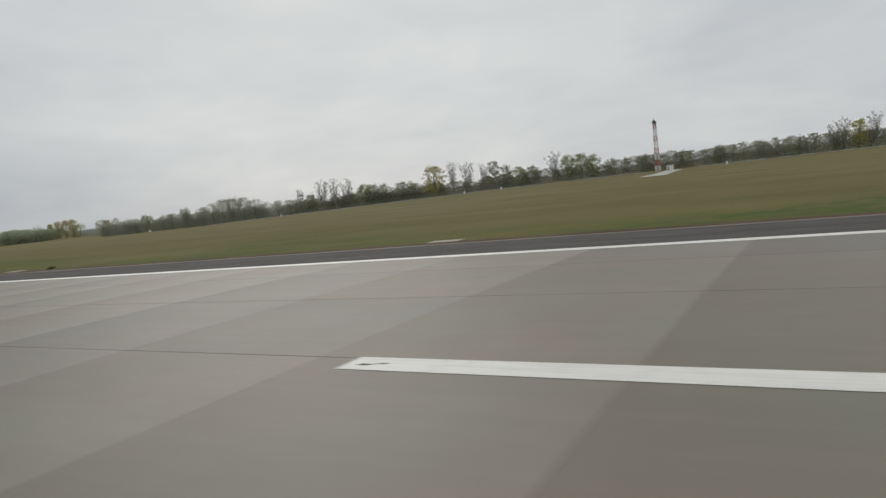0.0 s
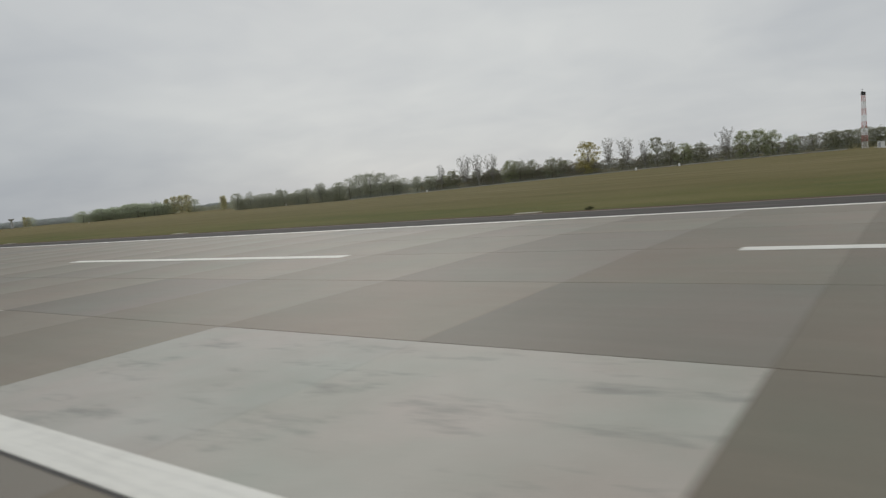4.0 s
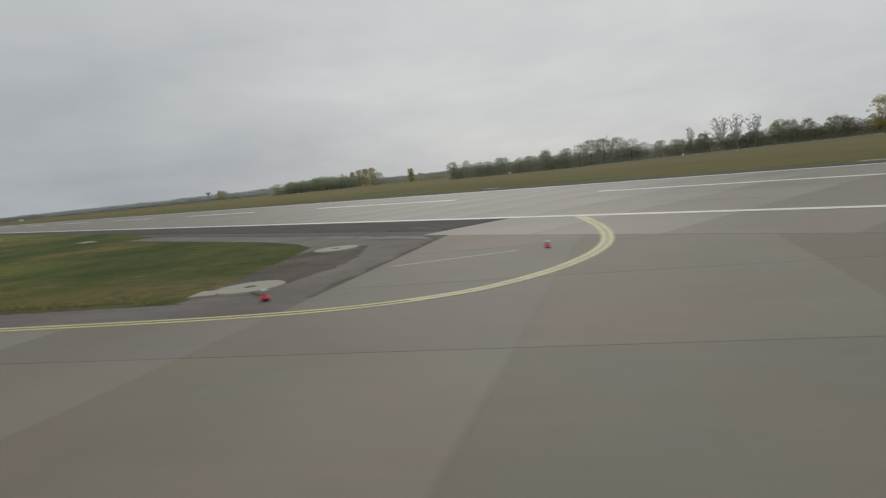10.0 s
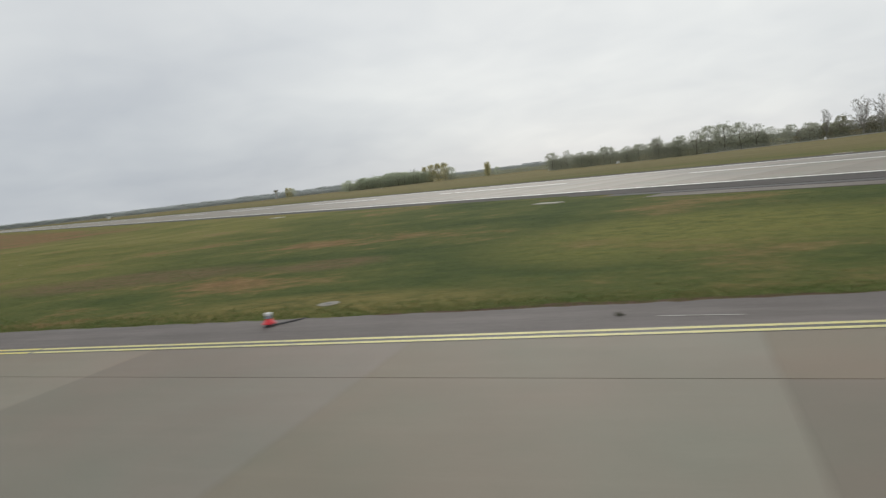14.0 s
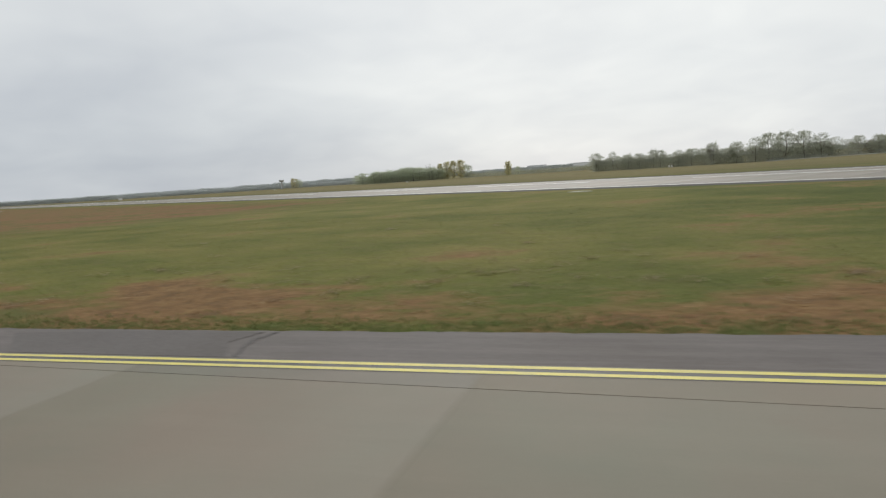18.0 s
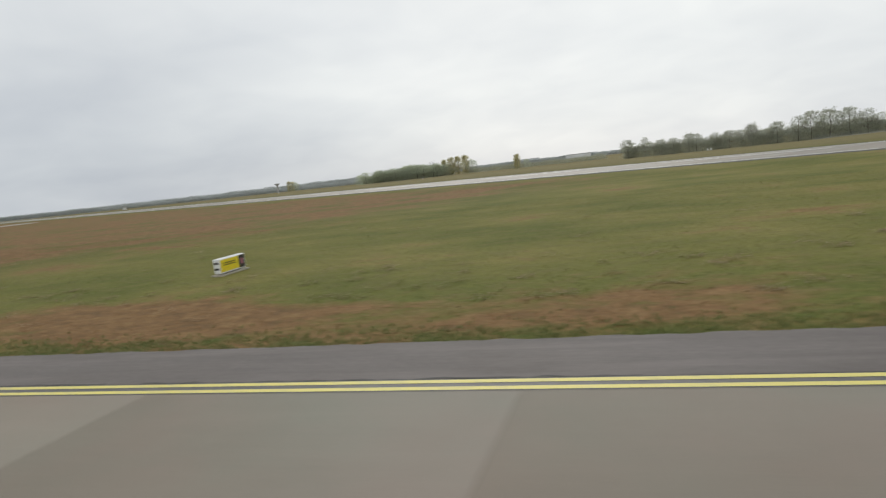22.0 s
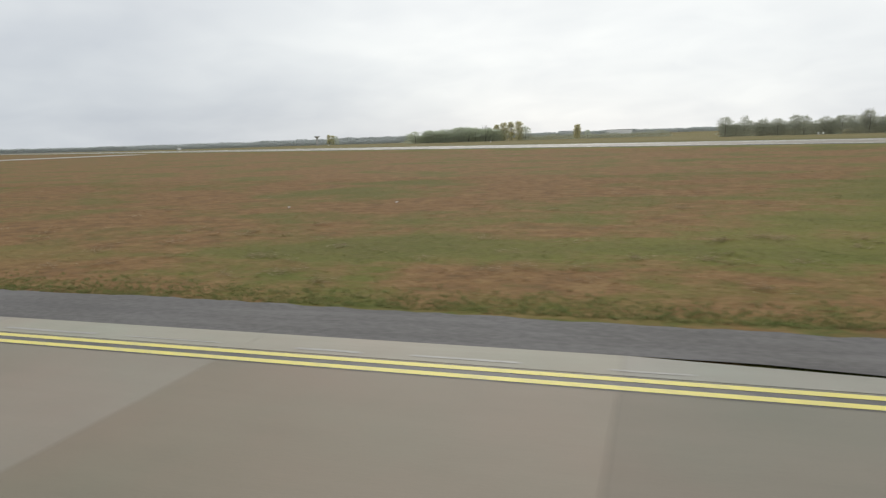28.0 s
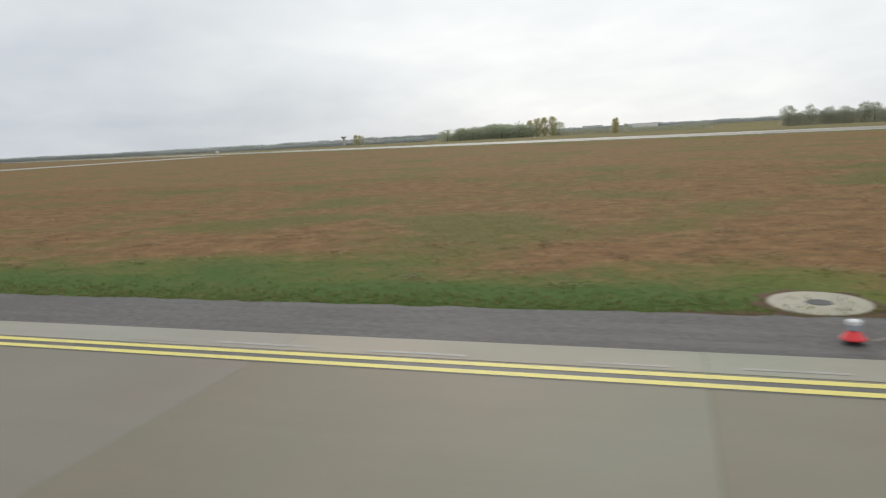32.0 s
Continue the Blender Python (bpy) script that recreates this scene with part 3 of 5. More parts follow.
tagged(sheet("shoulder_near", [(FARX, -6.4), (-57.4, -6.4), (-57.6, -0.62), (FARX, -0.62)], 0.004, M_ASPH), "dark asphalt strip along the near runway edge", "asphalt shoulder", kind="structure")
tip_rng = random.Random(3)
TIP = [(-70, -11.2), (-65.0, -11.9), (-61.7, -12.9), (-58.2, -16.2), (-54.5, -20.4), (-52.2, -23.2), (-51.0, -24.6), (-50.9, -25.4)]
GRASS_TIP = []
for (x0, y0), (x1, y1) in zip(TIP, TIP[1:]):          # ragged turf edge
    n = max(2, int(math.hypot(x1 - x0, y1 - y0) / 0.35))
    for k in range(n):
        GRASS_TIP.append((x0 + (x1 - x0) * k / n + tip_rng.uniform(-0.09, 0.09), y0 + (y1 - y0) * k / n + tip_rng.uniform(-0.09, 0.09)))
tagged(sheet("verge_near", [(FARX, -11.2), *GRASS_TIP, xy(tw(51.0, 3.0)), xy(tw(51.0, 19.9)), (-57.1, -6.41), (FARX, -6.41)], -0.032, M_VERGE), "pale stained verge round the grass tip", "verge", kind="structure")


tagged(sheet("crossing_taxiway", [(-546, -11.25), (-540, -420), (-516, -420), (-512, -11.25)], 0.01, M_FARTAXI, 0.1), "pale concrete taxiway crossing the far grass", "taxiway", kind="structure")


def make_taxi_shoulder(start, stop, mat, label):
    """Grey asphalt along the taxiway's side; its grass edge is ragged."""
    rng = random.Random(5)
    s_edge = [(50.8, 5.0), (56, 5.1), (90, 5.0), (150, 5.1), (225, 5.2), (243, 5.85), (330, 6.0)]

    def edge(s):
        for (s0, a0), (s1, a1) in zip(s_edge, s_edge[1:]):
            if s <= s1:
                return a0 + (a1 - a0) * (s - s0) / (s1 - s0)
        return s_edge[-1][1]

    verts, faces, k = [], [], 0
    s = start
    while s < stop + 0.3:
        a_in = 2.66 if s < 222 else min(3.6, 2.66 + (s - 222) * 0.11)
        a_out = edge(s) + rng.uniform(-0.07, 0.07)
        verts += [tw(s, a_in, -0.012)[:], tw(s, a_out, -0.02)[:], tw(s, a_out + 0.05, -0.09)[:]]
        s += 0.45
        k += 1
    for i in range(k - 1):
        for j in (0, 1):
            faces.append((3 * i + j, 3 * i + j + 1, 3 * i + j + 4, 3 * i + j + 3))
    ob = part_of("taxiway_shoulder", mesh_of("taxiway_shoulder", verts, faces), mat)
    tagged(ob, label, "asphalt shoulder", kind="structure")


make_taxi_shoulder(50.9, 226.4, M_SHLD, "worn brownish grey asphalt shoulder with a ragged grass edge")
make_taxi_shoulder(226.4, 330.0, M_COARSE, "coarse worn dark grey asphalt shoulder beside a pale strip")

# ================= markings =================
def strip(bm, pts, half, z=0.005, sub=0):
    """A painted band along a line of points."""
    vs = []
    for i, p in enumerate(pts):
        d = (pts[min(i + 1, len(pts) - 1)] - pts[max(i - 1, 0)]).normalized()
        q = Vector((-d.y, d.x, 0)) * half
        vs.append((bm.verts.new((p.x + q.x, p.y + q.y, z)), bm.verts.new((p.x - q.x, p.y - q.y, z))))
    for (a, b), (c, d) in zip(vs, vs[1:]):
        bm.faces.new((a, b, d, c))


def marking(name, lines, half, mat, label, category, group="", z=0.005):
    bm = bmesh.new()
    for pts in lines:
        strip(bm, [Vector((p[0], p[1], 0)) for p in pts], half, z)
    ob = part(name, bm, mat)
    return tagged(ob, label, category, group, "structure")


marking("runway_edge_marking", [[(NEARX, 0.0), (FARX, 0.0)]], 0.42, M_WHITE, "worn white solid line along the runway edge", "runway marking", z=0.009)
marking("runway_edge_marking", [[(NEARX, 43.3), (FARX, 43.3)]], 0.45, M_WHITE, "worn white solid line along the runway edge", "runway marking", z=crown(43.3) + 0.028)
marking("edge_line_joint", [[(NEARX, -0.475), (FARX, -0.475)]], 0.04, M_JOINT, "dark sealed joint along the white edge line", "joint", z=0.006)
for k in range(-1, 26):
    x1 = 65.0 - 50.0 * k
    x2 = x1 - (31.6 if k < 0 else 30.0)
    marking("centreline_stripe", [[(x1, 21.6), (x2, 21.6)]], 0.46, M_WHITE, "long white painted runway centreline stripe", "runway marking", "runway centreline stripes", z=0.009)

rub = random.Random(8)
for cx, cy, rx, ry in ((84.3, 21.62, 0.16, 0.06), (83.9, 21.5, 0.22, 0.07), (55.2, 21.6, 0.2, 0.07), (54.8, 21.75, 0.14, 0.05), (72.6, 18.2, 0.2, 0.03)):
    pts = [(cx + rx * math.cos(q * 0.4189) * rub.uniform(0.6, 1.2), cy + ry * math.sin(q * 0.4189) * rub.uniform(0.6, 1.2)) for q in range(15)]
    tagged(sheet("rubber_scuff", pts, 0.012, M_JOINT, 0.008), "small dark rubber scuff on the runway", "surface wear", kind="structure")

# the double yellow line: a curve out of the runway's edge, then straight along the taxiway
CURVE = [Vector((-52.3, 0.4, 0)), Vector((-47.2, -4.8, 0)), Vector((-44.0, -8.8, 0)), Vector((-42.1, -12.2, 0)), Vector((-41.1, -15.7, 0)), Vector((-41.0, -18.6, 0)),
         Vector((-41.6, -20.8, 0)), Vector((-43.3, -23.2, 0)), Vector((-46.0, -25.4, 0))] + [tw(s, 2.3) for s in (57, 62, 68)]


def smooth(pts, n=8):
    out = []
    for i in range(len(pts) - 1):
        p0, p1, p2, p3 = pts[max(i - 1, 0)], pts[i], pts[i + 1], pts[min(i + 2, len(pts) - 1)]
        for k in range(n):
            t = k / n
            out.append(0.5 * (2 * p1 + (p2 - p0) * t + (2 * p0 - 5 * p1 + 4 * p2 - p3) * t * t + (3 * p1 - p0 - 3 * p2 + p3) * t ** 3))
    return out + [pts[-1]]


def offset(pts, d):
    out = []
    for i, p in enumerate(pts):
        t = (pts[min(i + 1, len(pts) - 1)] - pts[max(i - 1, 0)]).normalized()
        out.append(p + Vector((-t.y, t.x, 0)) * d)
    return out


bend = smooth(CURVE)
marking("line_gap_fill", [[tw(s, 2.3) for s in (158.2, 159.2, 165.0)]], 0.085, M_JOINT, "dark sealant between the two yellow lines", "joint", z=0.0055)
marking("old_lead_marking", [bend[:52]], 0.27, M_OLDPAINT, "wide pale remains of an older painted curve", "taxiway marking", z=0.005)
marking("edge_marking_border", [[tw(s, 2.29) for s in (72, 105, 150, 230, 330)]], 0.29, M_BORDER, "worn dark border under the double yellow line", "taxiway marking", z=0.003)
for d in (-0.17, 0.17):
    marking("taxiway_edge_marking", [offset(bend, -d) + [tw(s, 2.3 + d) for s in (90, 104.9)]], 0.08, M_PALEYEL, "faded yellow solid line of the double taxiway edge marking", "taxiway marking", "double yellow edge line", z=0.007)
    marking("taxiway_edge_marking", [[tw(s, 2.3 + d) for s in (105, 150, 230, 330)]], 0.08, M_YELLOW, "yellow solid line of the double taxiway edge marking", "taxiway marking", "double yellow edge line", z=0.007)

# the holding-position ladder across the taxiway
ladder = new("holding_position_marking")
tagged(ladder, "yellow ladder-shaped holding position marking on grey concrete", "taxiway marking", kind="structure")
for s in (192.79, 194.47):
    bm = bmesh.new()
    strip(bm, [tw(s, 1.9), tw(s, -9.0)], 0.15, 0.009)
    part("cross_line", bm, M_ORANGE, ladder)
    bm = bmesh.new()
    strip(bm, [tw(s, 1.9), tw(s, -9.0)], 0.28, 0.004)
    part("border", bm, M_BORDER, ladder, "worn black border under the yellow line")
for a in (1.28, 0.64):
    bm = bmesh.new()
    strip(bm, [tw(192.95, a), tw(194.31, a)], 0.145, 0.009)
    part("rung", bm, M_ORANGE, ladder)
    bm = bmesh.new()
    strip(bm, [tw(193.07, a), tw(194.19, a)], 0.25, 0.0042)
    part("border", bm, M_BORDER, ladder, "worn black border under the yellow line")

# ================= trees =================
def tube(verts, faces, p, q, r0, r1, sides=5):
    d = (q - p).normalized()
    u = d.orthogonal().normalized()
    w = d.cross(u)
    o = len(verts)
    for c, r in ((p, r0), (q, r1)):
        for k in range(sides):
            a = 2 * math.pi * k / sides
            verts.append((c + u * math.cos(a) * r + w * math.sin(a) * r)[:])
    for k in range(sides):
        j = (k + 1) % sides
        faces.append((o + k, o + j, o + sides + j, o + sides + k))


def leaves(rng, verts, faces, centre, radius, count, size, flat=0.8):
    for _ in range(count):
        while True:
            o = Vector((rng.uniform(-1, 1), rng.uniform(-1, 1), rng.uniform(-1, 1)))
            if o.length <= 1:
                break
        c = centre + Vector((o.x * radius, o.y * radius, o.z * radius * flat))
        n = Vector((rng.gauss(0, 1), rng.gauss(0, 1), rng.gauss(0, 1) + 0.4)).normalized()
        u = n.orthogonal().normalized()
        w = n.cross(u)
        a = rng.uniform(0, 6.28)
        u, w = u * math.cos(a) + w * math.sin(a), w * math.cos(a) - u * math.sin(a)
        s = size * rng.uniform(0.6, 1.3)
        k = len(verts)
        verts += [(c - u * s)[:], (c - w * s * 0.6 + n * s * 0.15)[:], (c + u * s)[:], (c + w * s * 0.6 - n * s * 0.1)[:]]
        faces.append((k, k + 1, k + 2, k + 3))


def crown_half(u):
    """Half-width of a crown at a part of its height, as a share of the widest."""
    return 0.72 + 0.56 * u if u < 0.5 else math.sqrt(max(0.02, 1 - ((u - 0.5) / 0.5) ** 2))


def bare_tree(seed, half, stems=6, veil=15):
    """A leafless tree 14 m tall: a short bole, stems that fan out and rise, side branches and a see-through veil of fine twigs."""
    rng = random.Random(seed)
    root, h = new("tree"), 14.0
    verts, faces, cv, cf = [], [], [], []
    fork = Vector((rng.uniform(-0.2, 0.2), rng.uniform(-0.2, 0.2), h * 0.2))
    tube(verts, faces, Vector((0, 0, -0.4)), fork, 0.24, 0.17, 7)
    for k in range(stems):
        ang = 6.2832 * (k + rng.uniform(-0.3, 0.3)) / stems
        u1 = rng.uniform(0.76, 0.97) if k else 1.0
        rr = half * h * (rng.uniform(0.45, 1.0) if k else 0.15) * min(1.0, 1.9 - 1.15 * u1)
        end = Vector((math.cos(ang) * rr, math.sin(ang) * rr, h * u1))
        bend = Vector((math.cos(ang) * rr * 0.62, math.sin(ang) * rr * 0.62, h * (0.2 + 0.3 * u1)))
        low = fork.lerp(Vector((0, 0, 0)), rng.uniform(0.0, 0.35))
        line = [low * (1 - t) ** 2 + bend * (2 * t * (1 - t)) + end * t * t for t in (q / 7 for q in range(8))]
        line = [p + Vector((rng.uniform(-0.14, 0.14), rng.uniform(-0.14, 0.14), 0)) for p in line]
        for q in range(7):
            tube(verts, faces, line[q], line[q + 1], 0.085 * (1 - q / 7.6), 0.085 * (1 - (q + 1) / 7.6), 5)
        for j in range(13):
            t = 0.16 + 0.84 * (j + rng.random()) / 13
            q = min(6, int(t * 7))
            p = line[q].lerp(line[q + 1], t * 7 - q)
            turn = rng.uniform(0, 6.2832)
            way = (line[q + 1] - line[q]).normalized() + Vector((math.cos(turn), math.sin(turn), 0)) * rng.uniform(0.6, 1.5)
            tip = p + way.normalized() * rng.uniform(1.3, 3.0) * (1.15 - 0.6 * t)
            tip.z = min(tip.z, h * 1.01)
            tube(verts, faces, p, tip, 0.04 * (1.1 - 0.7 * t), 0.014, 3)
            for _ in range(veil):
                c = p.lerp(tip, rng.uniform(0.1, 1.0))
                d = Vector((way.x * 0.5 + rng.uniform(-0.7, 0.7), way.y * 0.5 + rng.uniform(-0.7, 0.7), rng.uniform(0.1, 1.0))).normalized()
                tube(cv, cf, c, c + d * rng.uniform(0.4, 1.0), 0.019, 0.008, 3)
    part_of("trunk", mesh_of("trunk", verts, faces), M_TWIG, root)
    part_of("crown", mesh_of("crown", cv, cf), M_TWIG, root)
    return root


def tree_kind(seed, leaf, half, per, size, clumps, name="tree", limbs=13, low=0.05):
    """A tree 14 m tall with a leader, rising limbs, branches and twigs or leaf clumps; copies are scaled."""
    rng = random.Random(seed)
    root = new(name)
    h = 14.0
    verts, faces, cv, cf, tips = [], [], [], [], []
    spine = [Vector((0, 0, -0.4))]
    for k in range(1, 8):
        spine.append(Vector((spine[-1].x + rng.uniform(-0.22, 0.22), spine[-1].y + rng.uniform(-0.22, 0.22), h * 0.94 * k / 7)))
    for k in range(7):
        tube(verts, faces, spine[k], spine[k + 1], 0.25 * (1 - k / 7.6), 0.25 * (1 - (k + 1) / 7.6), 6)
    lobes = [rng.uniform(0.65, 1.15) for _ in range(6)]

    def reach(u, ang):
        k = int(ang / 6.2832 * 6) % 6
        return half * h * crown_half(u) * lobes[k]

    for k in range(limbs):
        u0 = 0.14 + 0.66 * (k + rng.random()) / limbs
        u1 = min(0.985, u0 + rng.uniform(0.16, 0.34))
        ang = (k * 2.4 + rng.uniform(-0.4, 0.4)) % 6.2832
        i = min(6, int(u0 / 0.94 * 7))
        a = spine[i].lerp(spine[i + 1], min(1.0, u0 / 0.94 * 7 - i))
        rr = reach(u1, ang) * rng.uniform(0.7, 1.0)
        b = Vector((a.x + math.cos(ang) * rr, a.y + math.sin(ang) * rr, h * u1))
        m = a.lerp(b, 0.5) + Vector((math.cos(ang) * rr * 0.14, math.sin(ang) * rr * 0.14, -0.35))
        r = 0.11 * (1 - u0 * 0.7)
        tube(verts, faces, a, m, r, r * 0.7, 5)
        tube(verts, faces, m, b, r * 0.7, r * 0.25, 4)
        for j in range(4):
            t = 0.25 + 0.75 * (j + rng.random()) / 4
            p = a.lerp(m, t * 2) if t < 0.5 else m.lerp(b, min(1.0, t * 2 - 1))
            q = p + Vector((math.cos(ang) * 0.3 + rng.uniform(-0.7, 0.7), math.sin(ang) * 0.3 + rng.uniform(-0.7, 0.7), rng.uniform(0.4, 1.3))) * rng.uniform(0.6, 1.15)
            tube(verts, faces, p, q, r * 0.3, r * 0.14, 3)
            tips.append((p, q))
    part_of("trunk", mesh_of("trunk", verts, faces), M_BARK, root)
    for p, q in tips:
        leaves(rng, cv, cf, q, 0.9, per // 2, size)
    for k in range(clumps):
        u = low + (0.97 - low) * rng.random() ** 0.95
        ang = rng.uniform(0, 6.2832)
        rr = reach(u, ang) * math.sqrt(rng.uniform(0.1, 1.0))
        leaves(rng, cv, cf, Vector((math.cos(ang) * rr, math.sin(ang) * rr, h * u)), rng.uniform(0.7, 1.3), per, size)
    part_of("crown", mesh_of("crown", cv, cf), leaf, root)
    return root


KINDS = {
    "g": [tree_kind(11, L_GREEN, 0.36, 38, 0.17, 150), tree_kind(12, L_GREEN, 0.42, 38, 0.17, 160), tree_kind(13, L_GREEN, 0.32, 35, 0.17, 130), tree_kind(14, L_GREEN, 0.38, 29, 0.17, 130)],
    "l": [tree_kind(21, L_LIGHT, 0.38, 38, 0.17, 150), tree_kind(22, L_LIGHT, 0.34, 38, 0.17, 140)],
    "y": [tree_kind(31, L_YELLOW, 0.45, 48, 0.17, 190, low=0.16), tree_kind(32, L_YELLOW, 0.28, 42, 0.17, 100)],
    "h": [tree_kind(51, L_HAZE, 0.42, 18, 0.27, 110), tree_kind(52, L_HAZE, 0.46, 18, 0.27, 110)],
    "w": [tree_kind(71, L_WEST_HAZE, 0.36, 38, 0.16, 200, low=0.0), tree_kind(72, L_WEST_HAZE, 0.40, 34, 0.16, 190, low=0.0), tree_kind(73, L_WEST_HAZE, 0.33, 28, 0.16, 150, low=0.0), tree_kind(74, L_WEST_HAZE, 0.44, 34, 0.16, 220, low=0.0)],
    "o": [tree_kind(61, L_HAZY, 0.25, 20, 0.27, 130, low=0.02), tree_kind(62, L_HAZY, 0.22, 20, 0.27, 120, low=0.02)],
    "b": [bare_tree(41, 0.24, 11), bare_tree(42, 0.21, 10), bare_tree(43, 0.27, 12), bare_tree(44, 0.22, 10)],
}
LABELS = {"w": "grey-green tree with thinning autumn leaves, paled by painted haze", "g": "dull green tree with thinning autumn leaves", "l": "light green leafy tree at the field edge", "y": "tree in yellow autumn leaf at the field edge", "h": "light green tree in a far clump, haze painted into its leaves", "o": "yellowing tree in a far clump, haze painted into its leaves", "b": "bare grey tree with fine upright branches"}
used = set()


def plant(x, y, top, kind, wide=1.0, n=[0]):
    """A tree by place and the height of its top above the runway."""
    rng = random.Random(int(x * 7 + y * 13))
    src = KINDS[kind][n[0] % len(KINDS[kind])]
    n[0] += 1
    g = ground_z(x, y)
    s = (top - g) / 14.0
    m = Matrix.LocRotScale((x, y, g), Euler((0, 0, rng.uniform(0, 6.28))), (s * wide, s * wide, s))
    if src.name not in used:
        used.add(src.name)
        src.matrix_basis = m
        ob = src
    else:
        ob = copy_thing(src, Matrix.LocRotScale((x, y, g), Euler((0, 0, rng.uniform(0, 6.28))), (s * wide / src.scale.x, s * wide / src.scale.y, s / src.scale.z)))
    tagged(ob, LABELS[kind], "tree", "trees along the airfield edge")


ROW_MID = [(-351, 374, 11.5, "b"), (-242, 388, 14.5, "b"), (-223, 391, 18.9, "b"), (-213, 392, 18.6, "b"), (-203, 394, 18.4, "b"), (-123, 404, 19.5, "b"), (-112, 405, 18.5, "b"),
           (-101, 407, 15.4, "b"), (-55, 413, 18.6, "b"), (95, 432, 13.0, "b"), (101, 433, 16.2, "b"), (108, 434, 13.9, "y"), (115, 435, 17.6, "b"), (-136, 402, 18.6, "y"),
           (-46, 414, 14.7, "l"), (-38, 415, 14.8, "l"), (-31, 416, 13.2, "l")]
ROW_WEST = [(-440, 363, 10.3), (-425, 365, 9.9), (-405, 367, 8.0), (-394, 369, 9.5), (-386, 370, 8.6), (-376, 371, 8.0), (-363, 373, 8.0), (-349, 376, 11.4), (-334, 377, 10.5), (-322, 378, 12.4),
            (-312, 380, 14.0), (-303, 381, 14.7), (-290, 382, 14.2), (-280, 384, 11.5), (-262, 386, 8.2), (-251, 387, 8.0), (-232, 390, 10.0)]
ROW_EAST = [(-190, 395, 12.9), (-182, 396, 12.3), (-174, 397, 11.0), (-161, 399, 11.3), (-93, 408, 16.4), (-84, 409, 13.6), (-77, 410, 12.0), (-70, 411, 10.8), (-19, 418, 10.0), (-13, 418, 9.5)]
for x, y, top, kind in ROW_MID:
    plant(x, y, top, kind, {"b": 1.0, "y": 1.4, "l": 1.15}[kind])
vary = random.Random(9)
for x, y, top in ROW_WEST + ROW_EAST:
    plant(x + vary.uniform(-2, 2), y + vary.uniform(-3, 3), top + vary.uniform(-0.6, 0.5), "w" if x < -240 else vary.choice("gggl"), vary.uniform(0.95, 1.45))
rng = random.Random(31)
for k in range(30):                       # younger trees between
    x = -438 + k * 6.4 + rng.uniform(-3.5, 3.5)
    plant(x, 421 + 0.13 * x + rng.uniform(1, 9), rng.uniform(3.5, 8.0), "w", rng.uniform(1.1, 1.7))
for k in range(22):
    x = -246 + k * 10.4 + rng.uniform(-4, 4)
    plant(x, 424 + 0.13 * x + rng.uniform(1, 9), rng.uniform(5.0, 9.0), rng.choice("ggl"), rng.uniform(1.1, 1.6))
rng = random.Random(77)
for k in range(48):                       # the closed row beside the mast
    x = -4 + k * 5.1 + rng.uniform(-2, 2)
    plant(x, 420 + 0.13 * x + rng.uniform(-4, 8), rng.uniform(8.2, 10.0), "g", rng.uniform(1.0, 1.4))
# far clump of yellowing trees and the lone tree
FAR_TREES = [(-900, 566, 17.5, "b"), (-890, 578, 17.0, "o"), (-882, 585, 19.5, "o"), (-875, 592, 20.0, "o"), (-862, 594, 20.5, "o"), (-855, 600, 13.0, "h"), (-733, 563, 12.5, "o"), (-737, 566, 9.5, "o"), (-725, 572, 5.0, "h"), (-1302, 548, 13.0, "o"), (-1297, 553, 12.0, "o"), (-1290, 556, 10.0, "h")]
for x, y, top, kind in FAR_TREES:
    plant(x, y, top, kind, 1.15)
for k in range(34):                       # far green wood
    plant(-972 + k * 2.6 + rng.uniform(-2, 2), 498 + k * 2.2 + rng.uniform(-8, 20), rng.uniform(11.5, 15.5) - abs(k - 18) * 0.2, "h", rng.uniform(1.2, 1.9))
for kinds in KINDS.values():
    for src in kinds:
        if src.name not in used:
            for o in list(src.children) + [src]:
                bpy.data.objects.remove(o)


def thicket(name, line, depth, height, per_m, size, mat, label, seed, kind="stuff", category="thicket"):
    """A ragged belt of brush along a line of points."""
    rng = random.Random(seed)
    verts, faces = [], []
    for (x0, y0), (x1, y1) in zip(line, line[1:]):
        length = math.hypot(x1 - x0, y1 - y0)
        for _ in range(int(length * per_m)):
            t = rng.random()
            x, y = x0 + (x1 - x0) * t, y0 + (y1 - y0) * t
            hump = 0.78 + 0.28 * noise.noise(Vector((x * 0.06, y * 0.06, seed))) + 0.22 * noise.noise(Vector((x * 0.2, y * 0.2, seed + 3)))
            hh = height * max(0.25, hump)
            z = hh * rng.random() ** 0.95
            px, py = x + rng.uniform(-1, 1), y + rng.uniform(-depth, depth) * (1 - 0.5 * z / hh)
            leaves(rng, verts, faces, Vector((px, py, ground_z(px, py) + z)), size * 0.8, 1, size)
    ob = part_of(name, mesh_of(name, verts, faces), mat)
    return tagged(ob, label, category, kind=kind)


